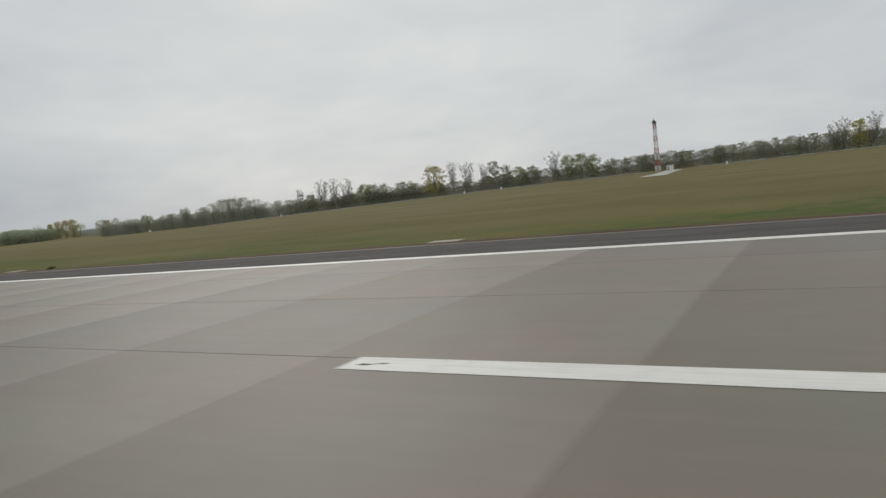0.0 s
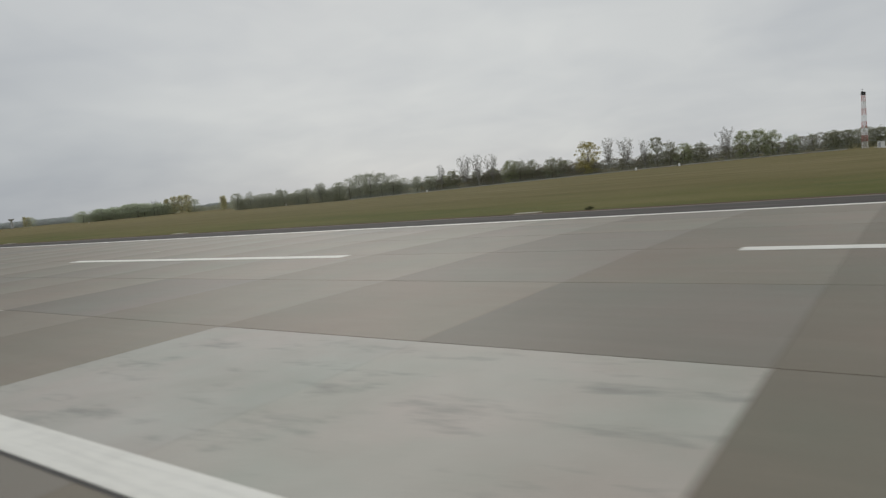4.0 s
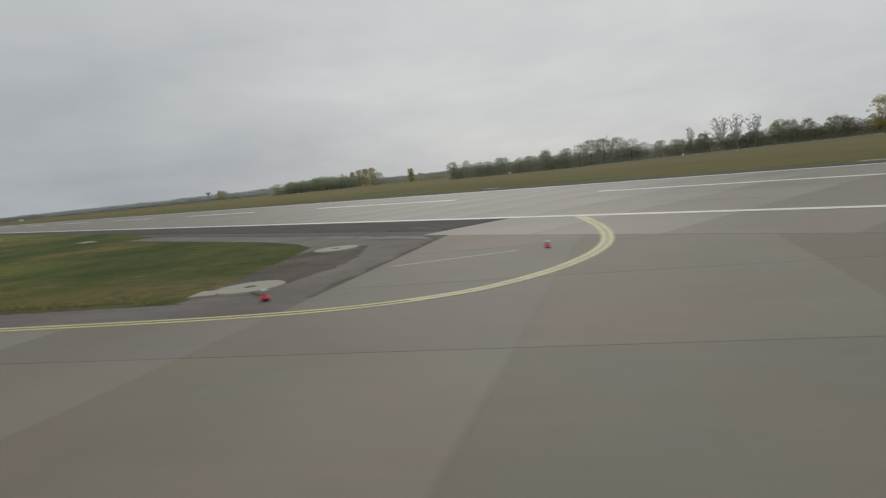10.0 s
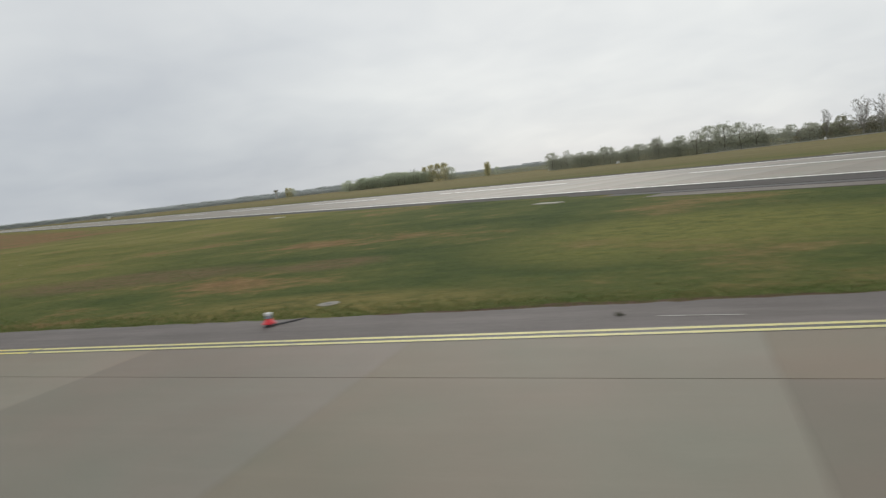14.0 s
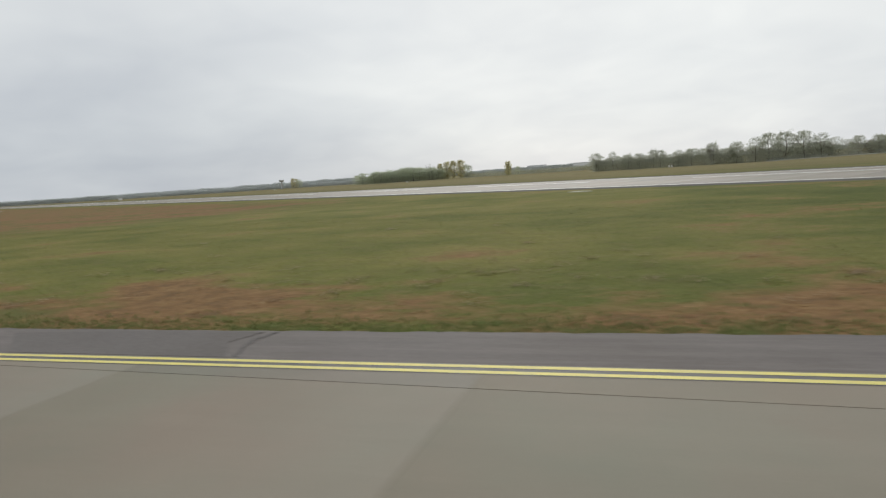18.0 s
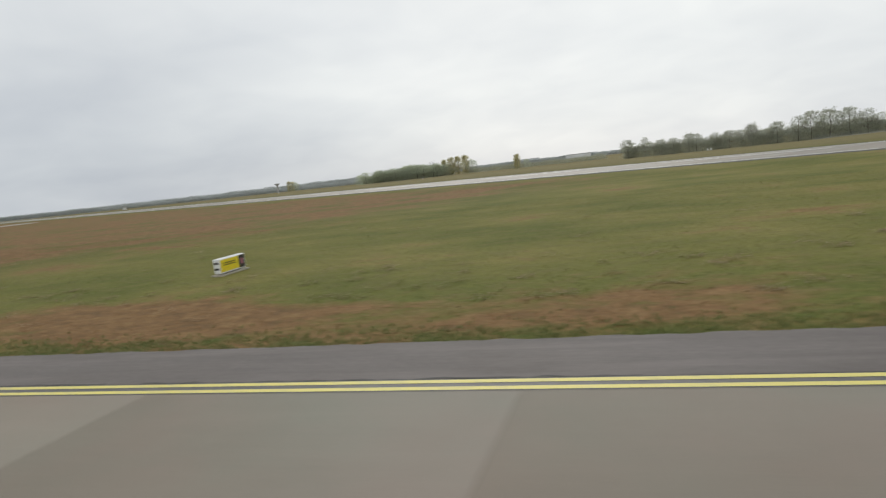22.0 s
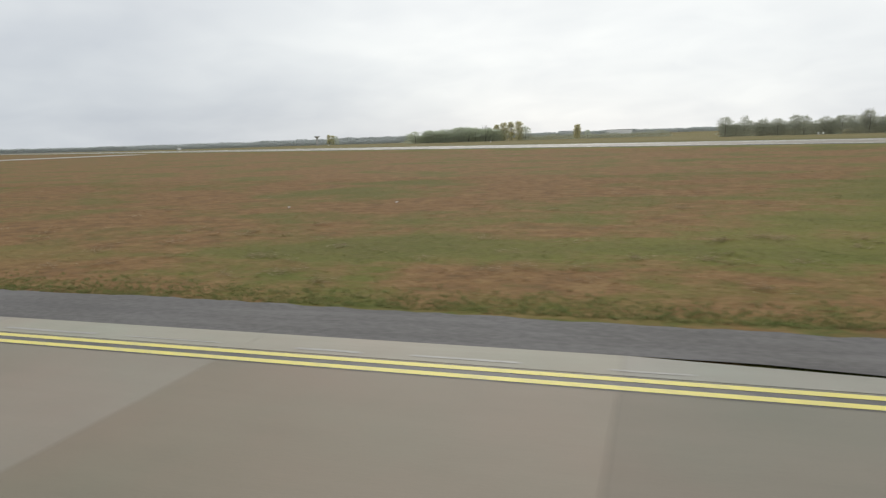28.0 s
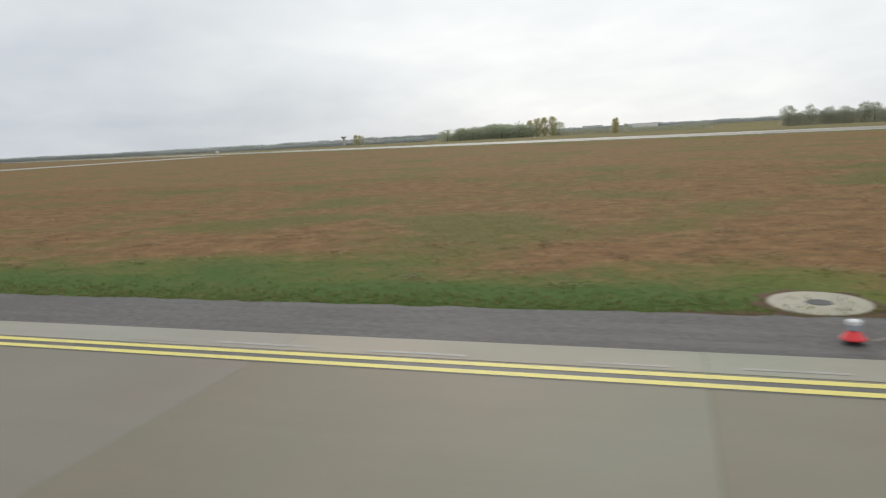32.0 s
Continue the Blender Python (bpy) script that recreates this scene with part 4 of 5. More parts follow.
thicket("thicket", [(-445, 364), (-262, 388)], 4, 12.4, 300, 0.23, L_WEST_HAZE, "dense dull green undergrowth below the tree row, paled by painted haze", 1)
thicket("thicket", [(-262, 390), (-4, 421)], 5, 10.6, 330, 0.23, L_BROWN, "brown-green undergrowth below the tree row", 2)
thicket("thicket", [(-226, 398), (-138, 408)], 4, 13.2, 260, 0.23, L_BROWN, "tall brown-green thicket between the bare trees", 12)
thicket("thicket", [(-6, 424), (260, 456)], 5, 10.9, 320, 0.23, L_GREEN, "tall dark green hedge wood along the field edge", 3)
thicket("thicket", [(-870, 600), (-650, 640)], 6, 8.0, 80, 0.42, L_WEST_HAZE, "low grey-green scrub far beyond the runway, paled by painted haze", 4)
thicket("thicket", [(-985, 488), (-880, 580)], 10, 17.5, 330, 0.36, L_HAZE, "low green wood far beyond the runway, haze painted into its leaves", 5)
thicket("far_woods", [(-2600, -150), (-2150, 420), (-1750, 780), (-1560, 980)], 30, 16, 54, 1.3, L_FAR_HAZE, "woods on the skyline, haze painted into pale grey-green leaves", 6, category="woods")
thicket("far_woods", [(-1560, 980), (-1150, 1330), (-620, 1500), (300, 1600)], 30, 11, 42, 1.3, L_FAR_HAZE, "woods on the skyline, haze painted into pale grey-green leaves", 7, category="woods")
thicket("far_woods", [(-1900, 380), (-1420, 640), (-1230, 660)], 16, 9.5, 60, 1.0, L_FAR_HAZE, "low woods towards the skyline, haze painted into pale grey-green leaves", 8, category="woods")

# ================= mast, hut, fence, boxes =================
def box_bm(bm, c, size, bevel=0.0):
    r = bmesh.ops.create_cube(bm, size=1.0, matrix=Matrix.Translation(c) @ Matrix.Diagonal((*size, 1)))
    if bevel:
        bmesh.ops.bevel(bm, geom=list({e for v in r["verts"] for e in v.link_edges}), offset=bevel, segments=2, affect="EDGES", profile=0.5)


def lattice_mast(x, y, height):
    g = ground_z(x, y)
    root = new("radio_mast")
    root.location = (x, y, g)
    tagged(root, "tall red and white banded lattice mast with antennas on top", "mast")
    n, w0, w1 = 8, 1.15, 0.65
    for k in range(n):
        z0, z1 = height * k / n, height * (k + 1) / n
        bm = bmesh.new()
        ww = lambda z: w0 + (w1 - w0) * z / height
        verts, faces = [], []
        for i in range(4):
            ax, ay = ((1, 1), (-1, 1), (-1, -1), (1, -1))[i]
            bx, by = ((1, 1), (-1, 1), (-1, -1), (1, -1))[(i + 1) % 4]
            P = lambda sx, sy, z: Vector((sx * ww(z), sy * ww(z), z))
            tube(verts, faces, P(ax, ay, z0), P(ax, ay, z1), 0.10, 0.10, 6)
            zs = [z0 + (z1 - z0) * q / 3 for q in range(4)]
            for za, zb in zip(zs, zs[1:]):
                tube(verts, faces, P(ax, ay, za), P(bx, by, zb), 0.06, 0.06, 4)
                tube(verts, faces, P(bx, by, za), P(ax, ay, zb), 0.06, 0.06, 4)
                tube(verts, faces, P(ax, ay, zb), P(bx, by, zb), 0.055, 0.055, 4)
        bm.free()
        part_of("mast_section", mesh_of("mast_section", verts, faces), M_MASTR if k % 2 else M_MASTW, root, "red painted lattice section" if k % 2 else "white painted lattice section")
    bm = bmesh.new()
    box_bm(bm, (0, 0, height + 0.1), (2.1, 2.1, 0.2), 0.03)
    for sx, sy in ((1, 1), (-1, 1), (-1, -1), (1, -1)):
        box_bm(bm, (sx * 0.98, sy * 0.98, height + 0.75), (0.08, 0.08, 1.1))
    for s in (-1, 1):
        box_bm(bm, (0, s * 0.98, height + 1.28), (2.0, 0.07, 0.07))
        box_bm(bm, (s * 0.98, 0, height + 1.28), (0.07, 2.0, 0.07))
    part("top_platform", bm, M_DARK, root, "dark steel platform with a rail")
    for dx, dy, wide, low, tall in ((-0.3, 0.2, 0.9, 0.2, 1.5), (0.55, -0.3, 0.6, 0.2, 1.2)):
        bm = bmesh.new()
        box_bm(bm, (dx, dy, height + low + tall / 2), (wide, 0.7, tall), 0.08)
        part("antenna", bm, M_DARK, root, "dark antenna drum")
    bm = bmesh.new()
    box_bm(bm, (-0.2, 0, height + 2.2), (0.09, 0.09, 1.4))
    box_bm(bm, (-0.2, 0, height + 2.6), (1.5, 0.08, 0.08))
    part("aerial", bm, M_STEEL, root, "thin cross-shaped aerial")
    bm = bmesh.new()
    for sx in (-0.16, 0.16):
        box_bm(bm, (sx, -0.2, height / 2), (0.05, 0.05, height))
    for k in range(int(height / 0.6)):
        box_bm(bm, (0, -0.2, 0.4 + k * 0.6), (0.3, 0.035, 0.035))
    part("ladder", bm, M_STEEL, root, "galvanised climbing ladder inside the mast")
    bm = bmesh.new()
    box_bm(bm, (0, 0, 0.05), (3.4, 3.4, 0.3), 0.03)
    part("foundation", bm, M_DISC, root, "pale concrete foundation block")


lattice_mast(16.0, 374.0, 23.9 - ground_z(16, 374))


def hut(x, y, w, d, hgt, lift=0.75, label="small white equipment hut beside the mast"):
    g = ground_z(x, y)
    root = new("equipment_hut")
    root.location = (x, y, g + lift)
    tagged(root, label, "hut")
    bm = bmesh.new()
    box_bm(bm, (0, 0, hgt / 2), (w, d, hgt), 0.04)
    part("hut_wall", bm, M_HUT, root)
    bm = bmesh.new()
    box_bm(bm, (0, 0, hgt + 0.09), (w + 0.4, d + 0.4, 0.18), 0.03)
    part("roof", bm, M_ROOF, root)
    bm = bmesh.new()
    box_bm(bm, (-w * 0.2, -d / 2 - 0.02, 1.02), (0.95, 0.06, 2.0), 0.01)
    door = part("door", bm, M_STEEL, root, "grey steel door")
    bm = bmesh.new()
    box_bm(bm, (-w * 0.2 + 0.36, -d / 2 - 0.08, 1.0), (0.14, 0.05, 0.04), 0.01)
    part("handle", bm, M_DARK, door)


hut(22.6, 371.0, 2.9, 2.6, 2.5, 0.1)
hut(-937.0, 138.0, 4.2, 3.2, 2.5, 0.0, "small white hut far off beside the runway")
# sloping concrete apron: up from the field to the hut
bm = bmesh.new()
low = [(34.3, 255, 0.05), (44.4, 250, 0.05), (36.3, 310, 0.06), (29.5, 366, 0.1), (26.8, 372.5, 0.12), (19.5, 373.5, 0.12), (20.5, 367, 0.1), (28.3, 310, 0.06)]
tops = [bm.verts.new((x, y, ground_z(x, y) + dz)) for x, y, dz in low]
feet = [bm.verts.new((x, y, ground_z(x, y) - 0.3)) for x, y, dz in low]
for q in ((0, 1, 2, 7), (7, 2, 3, 6), (6, 3, 4, 5)):
    bm.faces.new([tops[k] for k in q])
for i in range(len(low)):
    j = (i + 1) % len(low)
    bm.faces.new((tops[j], tops[i], feet[i], feet[j]))
tagged(part("hut_apron", bm, M_PALE), "pale concrete access road sloping up to the mast hut", "access road", kind="structure")


def perimeter(line):
    """A low bank, and on it the mesh fence on posts over pale concrete base panels."""
    bank, rows, rngb = [], 0, random.Random(int(line[0][0]))
    for (x0, y0), (x1, y1) in zip(line, line[1:]):
        n = max(1, int(abs(x1 - x0) / 4))
        for k in range(n + 1):
            x, y = x0 + (x1 - x0) * k / n, y0 + (y1 - y0) * k / n
            rows += 1
            fade = min(1.0, (min(abs(x - line[0][0]), abs(x - line[-1][0])) + 0.2) / 7)
            for dy, dz in ((-7.0, -0.05), (-5.0, 0.07), (-3.2, 0.17), (-1.2, BANK - 0.02), (3.5, BANK), (9.0, -0.05)):
                bank.append((x, y + dy, ground_z(x, y + dy) + dz * (fade if dz > 0 else 1) + (rngb.uniform(-0.06, 0.06) * fade if 0 < dz < 0.2 else 0)))
    bf = [(6 * i + j, 6 * (i + 1) + j, 6 * (i + 1) + j + 1, 6 * i + j + 1) for i in range(rows - 1) for j in range(5)]
    tagged(part_of("embankment", mesh_of("embankment", bank, bf), M_BANK), "low embankment of rough dry brown-olive grass", "embankment", kind="structure")
    root = new("perimeter_fence")
    tagged(root, "long grey-green mesh boundary fence on posts", "fence", kind="structure")
    pm = None
    for (x0, y0), (x1, y1) in zip(line, line[1:]):
        n = max(1, int(math.hypot(x1 - x0, y1 - y0) / 3.0))
        for k in range(n):
            t = k / n
            x, y = x0 + (x1 - x0) * t, y0 + (y1 - y0) * t
            if pm is None:
                bm = bmesh.new()
                box_bm(bm, (0, 0, 1.1), (0.12, 0.12, 2.4), 0.02)
                box_bm(bm, (0, -0.15, 2.35), (0.08, 0.4, 0.06))
                post = part("post", bm, M_STEEL, root)
                pm = post.data
            else:
                post = part_of("post", pm, M_STEEL, root)
            post.location = (x, y, ground_z(x, y) + BANK)
            x2, y2 = x0 + (x1 - x0) * (k + 1) / n, y0 + (y1 - y0) * (k + 1) / n
            panel = part_of("base_panel", PANEL, M_PALE, root)
            panel.location = ((x + x2) / 2, (y + y2) / 2 - 0.05, (ground_z(x, y) + ground_z(x2, y2)) / 2 + BANK)
            panel.rotation_euler = (0, math.atan2(ground_z(x, y) - ground_z(x2, y2), x2 - x), math.atan2(y2 - y, x2 - x))
        verts, faces = [], []
        m = n * 6
        for k in range(m):
            t = k / m
            x, y = x0 + (x1 - x0) * t, y0 + (y1 - y0) * t
            z = ground_z(x, y) + BANK
            tube(verts, faces, Vector((x, y + 0.08, z + 0.4)), Vector((x, y + 0.08, z + 2.1)), 0.035, 0.035, 3)
        for zz in (BANK + 0.6, BANK + 1.1, BANK + 1.6, BANK + 2.1):
            for k in range(n):
                a, b = k / n, (k + 1) / n
                pa, pb = [Vector((x0 + (x1 - x0) * q, y0 + (y1 - y0) * q, 0)) for q in (a, b)]
                pa.z, pb.z = ground_z(pa.x, pa.y) + zz, ground_z(pb.x, pb.y) + zz
                tube(verts, faces, pa, pb, 0.04, 0.04, 3)
        wire = part_of("wire_mesh", mesh_of("wire_mesh", verts, faces), M_WIRE, root, "grey-green wire mesh")


M_WIRE = plain("green_coated_wire", (0.16, 0.19, 0.17), 0.6)
M_BANK = paved("rough_bank_grass", (0.135, 0.112, 0.060), 0.95, per=None, stain=0.8, dark=(0.6, 0.65, 0.55), spec=0.05)
BANK = 0.25
pbm = bmesh.new()
box_bm(pbm, (0, 0, 0.13), (2.94, 0.1, 0.5), 0.02)
PANEL = bpy.data.meshes.new("base_panel")
pbm.to_mesh(PANEL)
pbm.free()
perimeter([(-305, 358), (-262, 362), (-60, 378), (8, 384)])
perimeter([(34, 386), (255, 404)])


def marker_box(x, y, w=0.95, hgt=1.45):
    g = ground_z(x, y)
    root = new("marker_cabinet")
    root.location = (x, y, g)
    tagged(root, "small white equipment cabinet standing in the grass", "cabinet", "white field cabinets")
    bm = bmesh.new()
    box_bm(bm, (0, 0, 0.1 + hgt / 2), (w, w * 0.6, hgt), 0.05)
    part("body", bm, M_SIGNW, root)
    bm = bmesh.new()
    box_bm(bm, (0, 0, 0.05), (w + 0.3, w * 0.6 + 0.3, 0.14), 0.02)
    part("plinth", bm, M_DISC, root)


for x, y in ((-63.8, 350.6), (-86.1, 349.2), (51.1, 360), (-228.8, 352.2), (-374.0, 358), (-369.5, 354), (-676, 352), (-978, 350)):
    marker_box(x, y)

# water tower far off
def water_tower(x, y, hgt):
    g = ground_z(x, y)
    root = new("water_tower")
    root.location = (x, y, g)
    tagged(root, "distant grey water tower with a flat wide head", "tower")
    bm = bmesh.new()
    bmesh.ops.create_cone(bm, cap_ends=True, segments=20, radius1=2.2, radius2=1.6, depth=hgt - 3, matrix=Matrix.Translation((0, 0, (hgt - 3) / 2)))
    part("shaft", bm, M_TANK, root)
    bm = bmesh.new()
    bmesh.ops.create_cone(bm, cap_ends=True, segments=24, radius1=2.2, radius2=5.2, depth=2.0, matrix=Matrix.Translation((0, 0, hgt - 2.4)))
    bmesh.ops.create_cone(bm, cap_ends=True, segments=24, radius1=5.2, radius2=5.0, depth=1.6, matrix=Matrix.Translation((0, 0, hgt - 0.6)))
    part("tank_head", bm, M_TANK, root)


water_tower(-1319, 533, 17.5)


def far_building(x, y, w, d, hgt, turn):
    g = ground_z(x, y)
    root = new("distant_building")
    root.location = (x, y, g)
    root.rotation_euler = (0, 0, turn)
    tagged(root, "long pale low building on the skyline", "building", "buildings on the skyline")
    bm = bmesh.new()
    box_bm(bm, (0, 0, hgt / 2), (w, d, hgt))
    part("facade", bm, M_BUILD, root)
    bm = bmesh.new()
    box_bm(bm, (0, 0, hgt + 0.6), (w + 1, d + 1, 1.2))
    part("roof", bm, M_ROOF, root)


for x, y, w, hgt in ((-1290, 1240, 45, 11), (-1180, 1300, 60, 10)):
    far_building(x, y, w, 30, hgt, radians(30))

# ================= lamps, discs, sign =================
def edge_lamp(x, y):
    root = new("taxiway_edge_lamp")
    root.location = (x, y, -0.02)
    root.scale = (0.72, 0.72, 0.82)
    tagged(root, "red and white elevated taxiway edge lamp on asphalt", "airfield lamp", "taxiway edge lamps")

    def lathe(name, prof, mat, label):
        verts, faces, n = [], [], 24
        for r, z in prof:
            for k in range(n):
                a = 2 * math.pi * k / n
                verts.append((r * math.cos(a), r * math.sin(a), z))
        for i in range(len(prof) - 1):
            for k in range(n):
                j = (k + 1) % n
                faces.append((i * n + k, i * n + j, (i + 1) * n + j, (i + 1) * n + k))
        faces.append(tuple(range((len(prof) - 1) * n, len(prof) * n)))
        me = mesh_of(name, verts, faces)
        part_of(name, me, mat, root, label)

    lathe("base_plate", [(0.21, 0), (0.21, 0.03), (0.13, 0.05), (0.07, 0.09)], M_DARK, "dark iron base plate")
    lathe("skirt", [(0.09, 0.07), (0.24, 0.10), (0.245, 0.125), (0.17, 0.20), (0.125, 0.25), (0.115, 0.27)], M_RED, "red flared plastic skirt")
    lathe("lens", [(0.10, 0.265), (0.125, 0.29), (0.13, 0.37), (0.12, 0.40)], M_LENS, "grey glass lens")
    lathe("cap", [(0.125, 0.39), (0.14, 0.40), (0.14, 0.455), (0.125, 0.47), (0.03, 0.475)], M_CAP, "white cap")
    return root


lamp = edge_lamp(-44.7, -12.1)
for p in (tw(52.7, 4.9), tw(74.3, 4.05), tw(98.5, 4.2), tw(155.15, 4.1), tw(209.75, 4.08), tw(262.9, 4.35)):
    copy_thing(lamp, pose(p.x, p.y, -0.02, 0, 0, p.x * 17))
lamp.scale = (0.56, 0.56, 0.64)               # the one inside the curve is smaller


M_PITRING = paved("weathered_pit_concrete", (0.30, 0.285, 0.25), 0.8, 0.08, stain=0.3, spec=0.2)
M_WORNIRON = plain("worn_grey_iron", (0.17, 0.165, 0.15), 0.7)


def disc(s, a, r, z=-0.01, group="concrete cable-pit discs"):
    """A round cast slab with an iron cover."""
    root = new("cable_pit")
    p = tw(s, a)
    root.location = (p.x, p.y, 0.01 if s < 60 else -0.06 if r > 0.8 else -0.082)
    tagged(root, "round pale concrete cable-pit slab with dark iron cover in grass", "manhole", group)
    bm = bmesh.new()
    bmesh.ops.create_cone(bm, cap_ends=True, segments=40, radius1=r, radius2=r - 0.02, depth=0.1, matrix=Matrix.Translation((0, 0, -0.012)))
    part("concrete_ring", bm, M_DISC if r > 0.8 else M_PITRING, root)
    rng = random.Random(int(s))
    ring = [(p.x + q * math.cos(t), p.y + q * math.sin(t)) for t, q in ((2 * math.pi * i / 36, r * rng.uniform(1.08, 1.34)) for i in range(36))]
    if a < 10 and s > 60 and r > 0.8:
        tagged(sheet("earth_ring", ring, -0.048, M_SOIL, 0.03), "bare reddish earth round the cable-pit slab", "soil", kind="structure")
    bm = bmesh.new()
    k = 0.24 if r > 0.8 else 0.13
    bmesh.ops.create_cone(bm, cap_ends=True, segments=28, radius1=k, radius2=k - 0.01, depth=0.03, matrix=Matrix.Translation((0, 0, 0.03)))
    part("cover", bm, M_DARK if r > 0.8 else M_WORNIRON, root, "dark iron cover" if r > 0.8 else "worn grey iron cover")


for s, a, r in ((98.3, 7.15, 0.36), (54.9, 7.6, 1.3), (56.5, 18.8, 1.2), (69.3, 6.2, 1.12), (74.7, 6.6, 1.04), (155.3, 7.1, 0.44), (209.9, 7.05, 0.54), (262.9, 6.95, 0.92)):
    disc(s, a, r)


def pad(x, y, w, d, turn=0.0, z=-0.02):
    bm = bmesh.new()
    box_bm(bm, (0, 0, 0), (w, d, 0.1), 0.015)
    ob = part("light_pad", bm, M_DISC)
    ob.matrix_basis = pose(x, y, z, 0, 0, turn)
    tagged(ob, "pale concrete pad of a runway light", "light pad", "runway light pads")


p = tw(56.25, 6.85)
pad(p.x, p.y, 1.0, 1.1, 40)
for x, y in ((-107.6, -12.8), (67.6, 53.9), (8.6, 53.9), (-50.4, 53.9), (-160, -12.8), (-109.4, 53.9)):
    pad(x, y, 2.6, 1.3, 0.0, max(-0.02, ground_z(x, y) + 0.03) if y < 0 else -0.45)

# flush lights and pale marks on the runway-side joint
for x, y, w in ((-18.5, -8.42, 0.6), (-16.3, -8.26, 0.5), (-14.8, -8.4, 1.0), (-10.75, -8.45, 0.4), (10.5, -8.1, 0.4), (12.1, -1.7, 0.5), (22.0, -1.0, 0.5), (-7.0, 2.1, 0.5), (-12.6, 27.2, 0.9), (17.1, 2.5, 0.4), (52.5, 31.6, 0.9)):
    bm = bmesh.new()
    box_bm(bm, (0, 0, 0), (w, 0.22, 0.03), 0.008)
    ob = part("pavement_repair", bm, M_REPAIR)
    ob.location = (x, y, crown(y))
    tagged(ob, "small pale repair let into the concrete", "repair", "pale joint repairs")
bm = bmesh.new()
box_bm(bm, (0, 0, 0), (0.55, 0.09, 0.02), 0.006)
ob = part("pavement_repair", bm, M_REPAIR)
ob.matrix_basis = Matrix.Translation(tw(78.8, -1.0, 0.0)) @ pose(0, 0, 0, 0, 0, math.degrees(PHI))
tagged(ob, "small pale repair let into the concrete", "repair", "pale joint repairs")
bm = bmesh.new()
box_bm(bm, (0, 0, 0), (1.2, 0.9, 0.03), 0.008)
ob = part("pavement_repair", bm, M_BROKEN)
ob.matrix_basis = pose(-27.0, -8.6, 0.0, 0, 0, 20)
tagged(ob, "broken pale repair at the slab corner", "repair", "pale joint repairs")


def guidance_sign():
    """A box sign across the taxiway's line, yellow in front and white behind."""
    root = new("guidance_sign")
    c = tw(194.1, 18.45)
    root.matrix_basis = Matrix.Translation((c.x, c.y, -0.06)) @ Euler((0, 0, math.atan2(ACROSS.y, ACROSS.x))).to_matrix().to_4x4()
    tagged(root, "white-framed taxiway sign with yellow and black faces in grass", "airfield sign")
    w, t, hgt, z0 = 2.0, 0.32, 0.66, 0.11
    bm = bmesh.new()
    box_bm(bm, (0, 0, z0 + hgt / 2), (w, t, hgt), 0.03)
    part("housing", bm, M_SIGNW, root, "white enamelled housing")
    bm = bmesh.new()
    box_bm(bm, (0, 0, 0.03), (w + 0.16, 0.56, 0.08), 0.015)
    part("base_slab", bm, M_DISC, root)
    for x in (-0.75, 0, 0.75):
        bm = bmesh.new()
        bmesh.ops.create_cone(bm, cap_ends=True, segments=12, radius1=0.05, radius2=0.05, depth=0.14, matrix=Matrix.Translation((x, 0, 0.12)))
        part("leg", bm, M_STEEL, root)
    # local -x is the taxiway side, local -y faces the oncoming aircraft
    f = -t / 2 - 0.006
    bm = bmesh.new()
    box_bm(bm, (-0.24, f, z0 + hgt / 2), (1.38, 0.012, hgt - 0.12))
    face = part("front_face", bm, M_SIGNY, root, "yellow front panel")
    bm = bmesh.new()
    box_bm(bm, (0.71, f, z0 + hgt / 2), (0.46, 0.012, hgt - 0.08))
    plate = part("location_face", bm, M_SIGNK, root, "black front panel")
    for k in (0.11, 0.02):
        bm = bmesh.new()
        box_bm(bm, (-0.26, f - 0.008, z0 + hgt / 2 + k), (0.98, 0.006, 0.04))
        part("writing_bar", bm, M_SIGNK, face)
    bm = bmesh.new()
    box_bm(bm, (0.71, f - 0.008, z0 + hgt / 2), (0.16, 0.006, 0.26))
    part("writing_bar", bm, M_SIGNR, plate)
    bm = bmesh.new()
    box_bm(bm, (0.36, -f, z0 + hgt / 2), (0.26, 0.012, hgt - 0.06))
    part("back_band", bm, M_SIGNR, root, "faded red band on the back")
    for k in (0.14, -0.12):
        bm = bmesh.new()
        box_bm(bm, (-0.55, -f, z0 + hgt / 2 + k), (0.62, 0.012, 0.10))
        part("vent", bm, M_SIGNK, root)
        bm = bmesh.new()
        box_bm(bm, (-w / 2 - 0.004, 0, z0 + hgt / 2 + k), (0.012, 0.24, 0.09))
        part("vent", bm, M_SIGNK, root)


guidance_sign()

marking("faded_lead_marking", [[(-45.6, -12.9), (-46.6, -14.4), (-48.5, -17.2)]], 0.09, M_FADED, "faded thin yellow line on the concrete", "taxiway marking", z=0.006)
M_DIRT = paved("bare_brown_soil", (0.150, 0.127, 0.108), 0.9, per=None, stain=0.8, spec=0.1, lumps=0.3)
soil_rng = random.Random(4)
SOIL = [tw(58.3, 18.0), tw(57.3, 11.2), tw(56.7, 8.6), tw(53.8, 8.2), tw(53.4, 11.5), tw(53.6, 15.0), tw(55.0, 19.8), tw(57.6, 20.4)]
ragged = []
for p, q in zip(SOIL, SOIL[1:] + SOIL[:1]):
    n = max(2, int((q - p).length / 0.4))
    for k in range(n):
        c = p.lerp(q, k / n)
        ragged.append((c.x + soil_rng.uniform(-0.1, 0.1), c.y + soil_rng.uniform(-0.1, 0.1)))
tagged(sheet("bare_soil", ragged, -0.026, M_DIRT), "bare trampled soil round the cable pits", "soil", kind="structure")
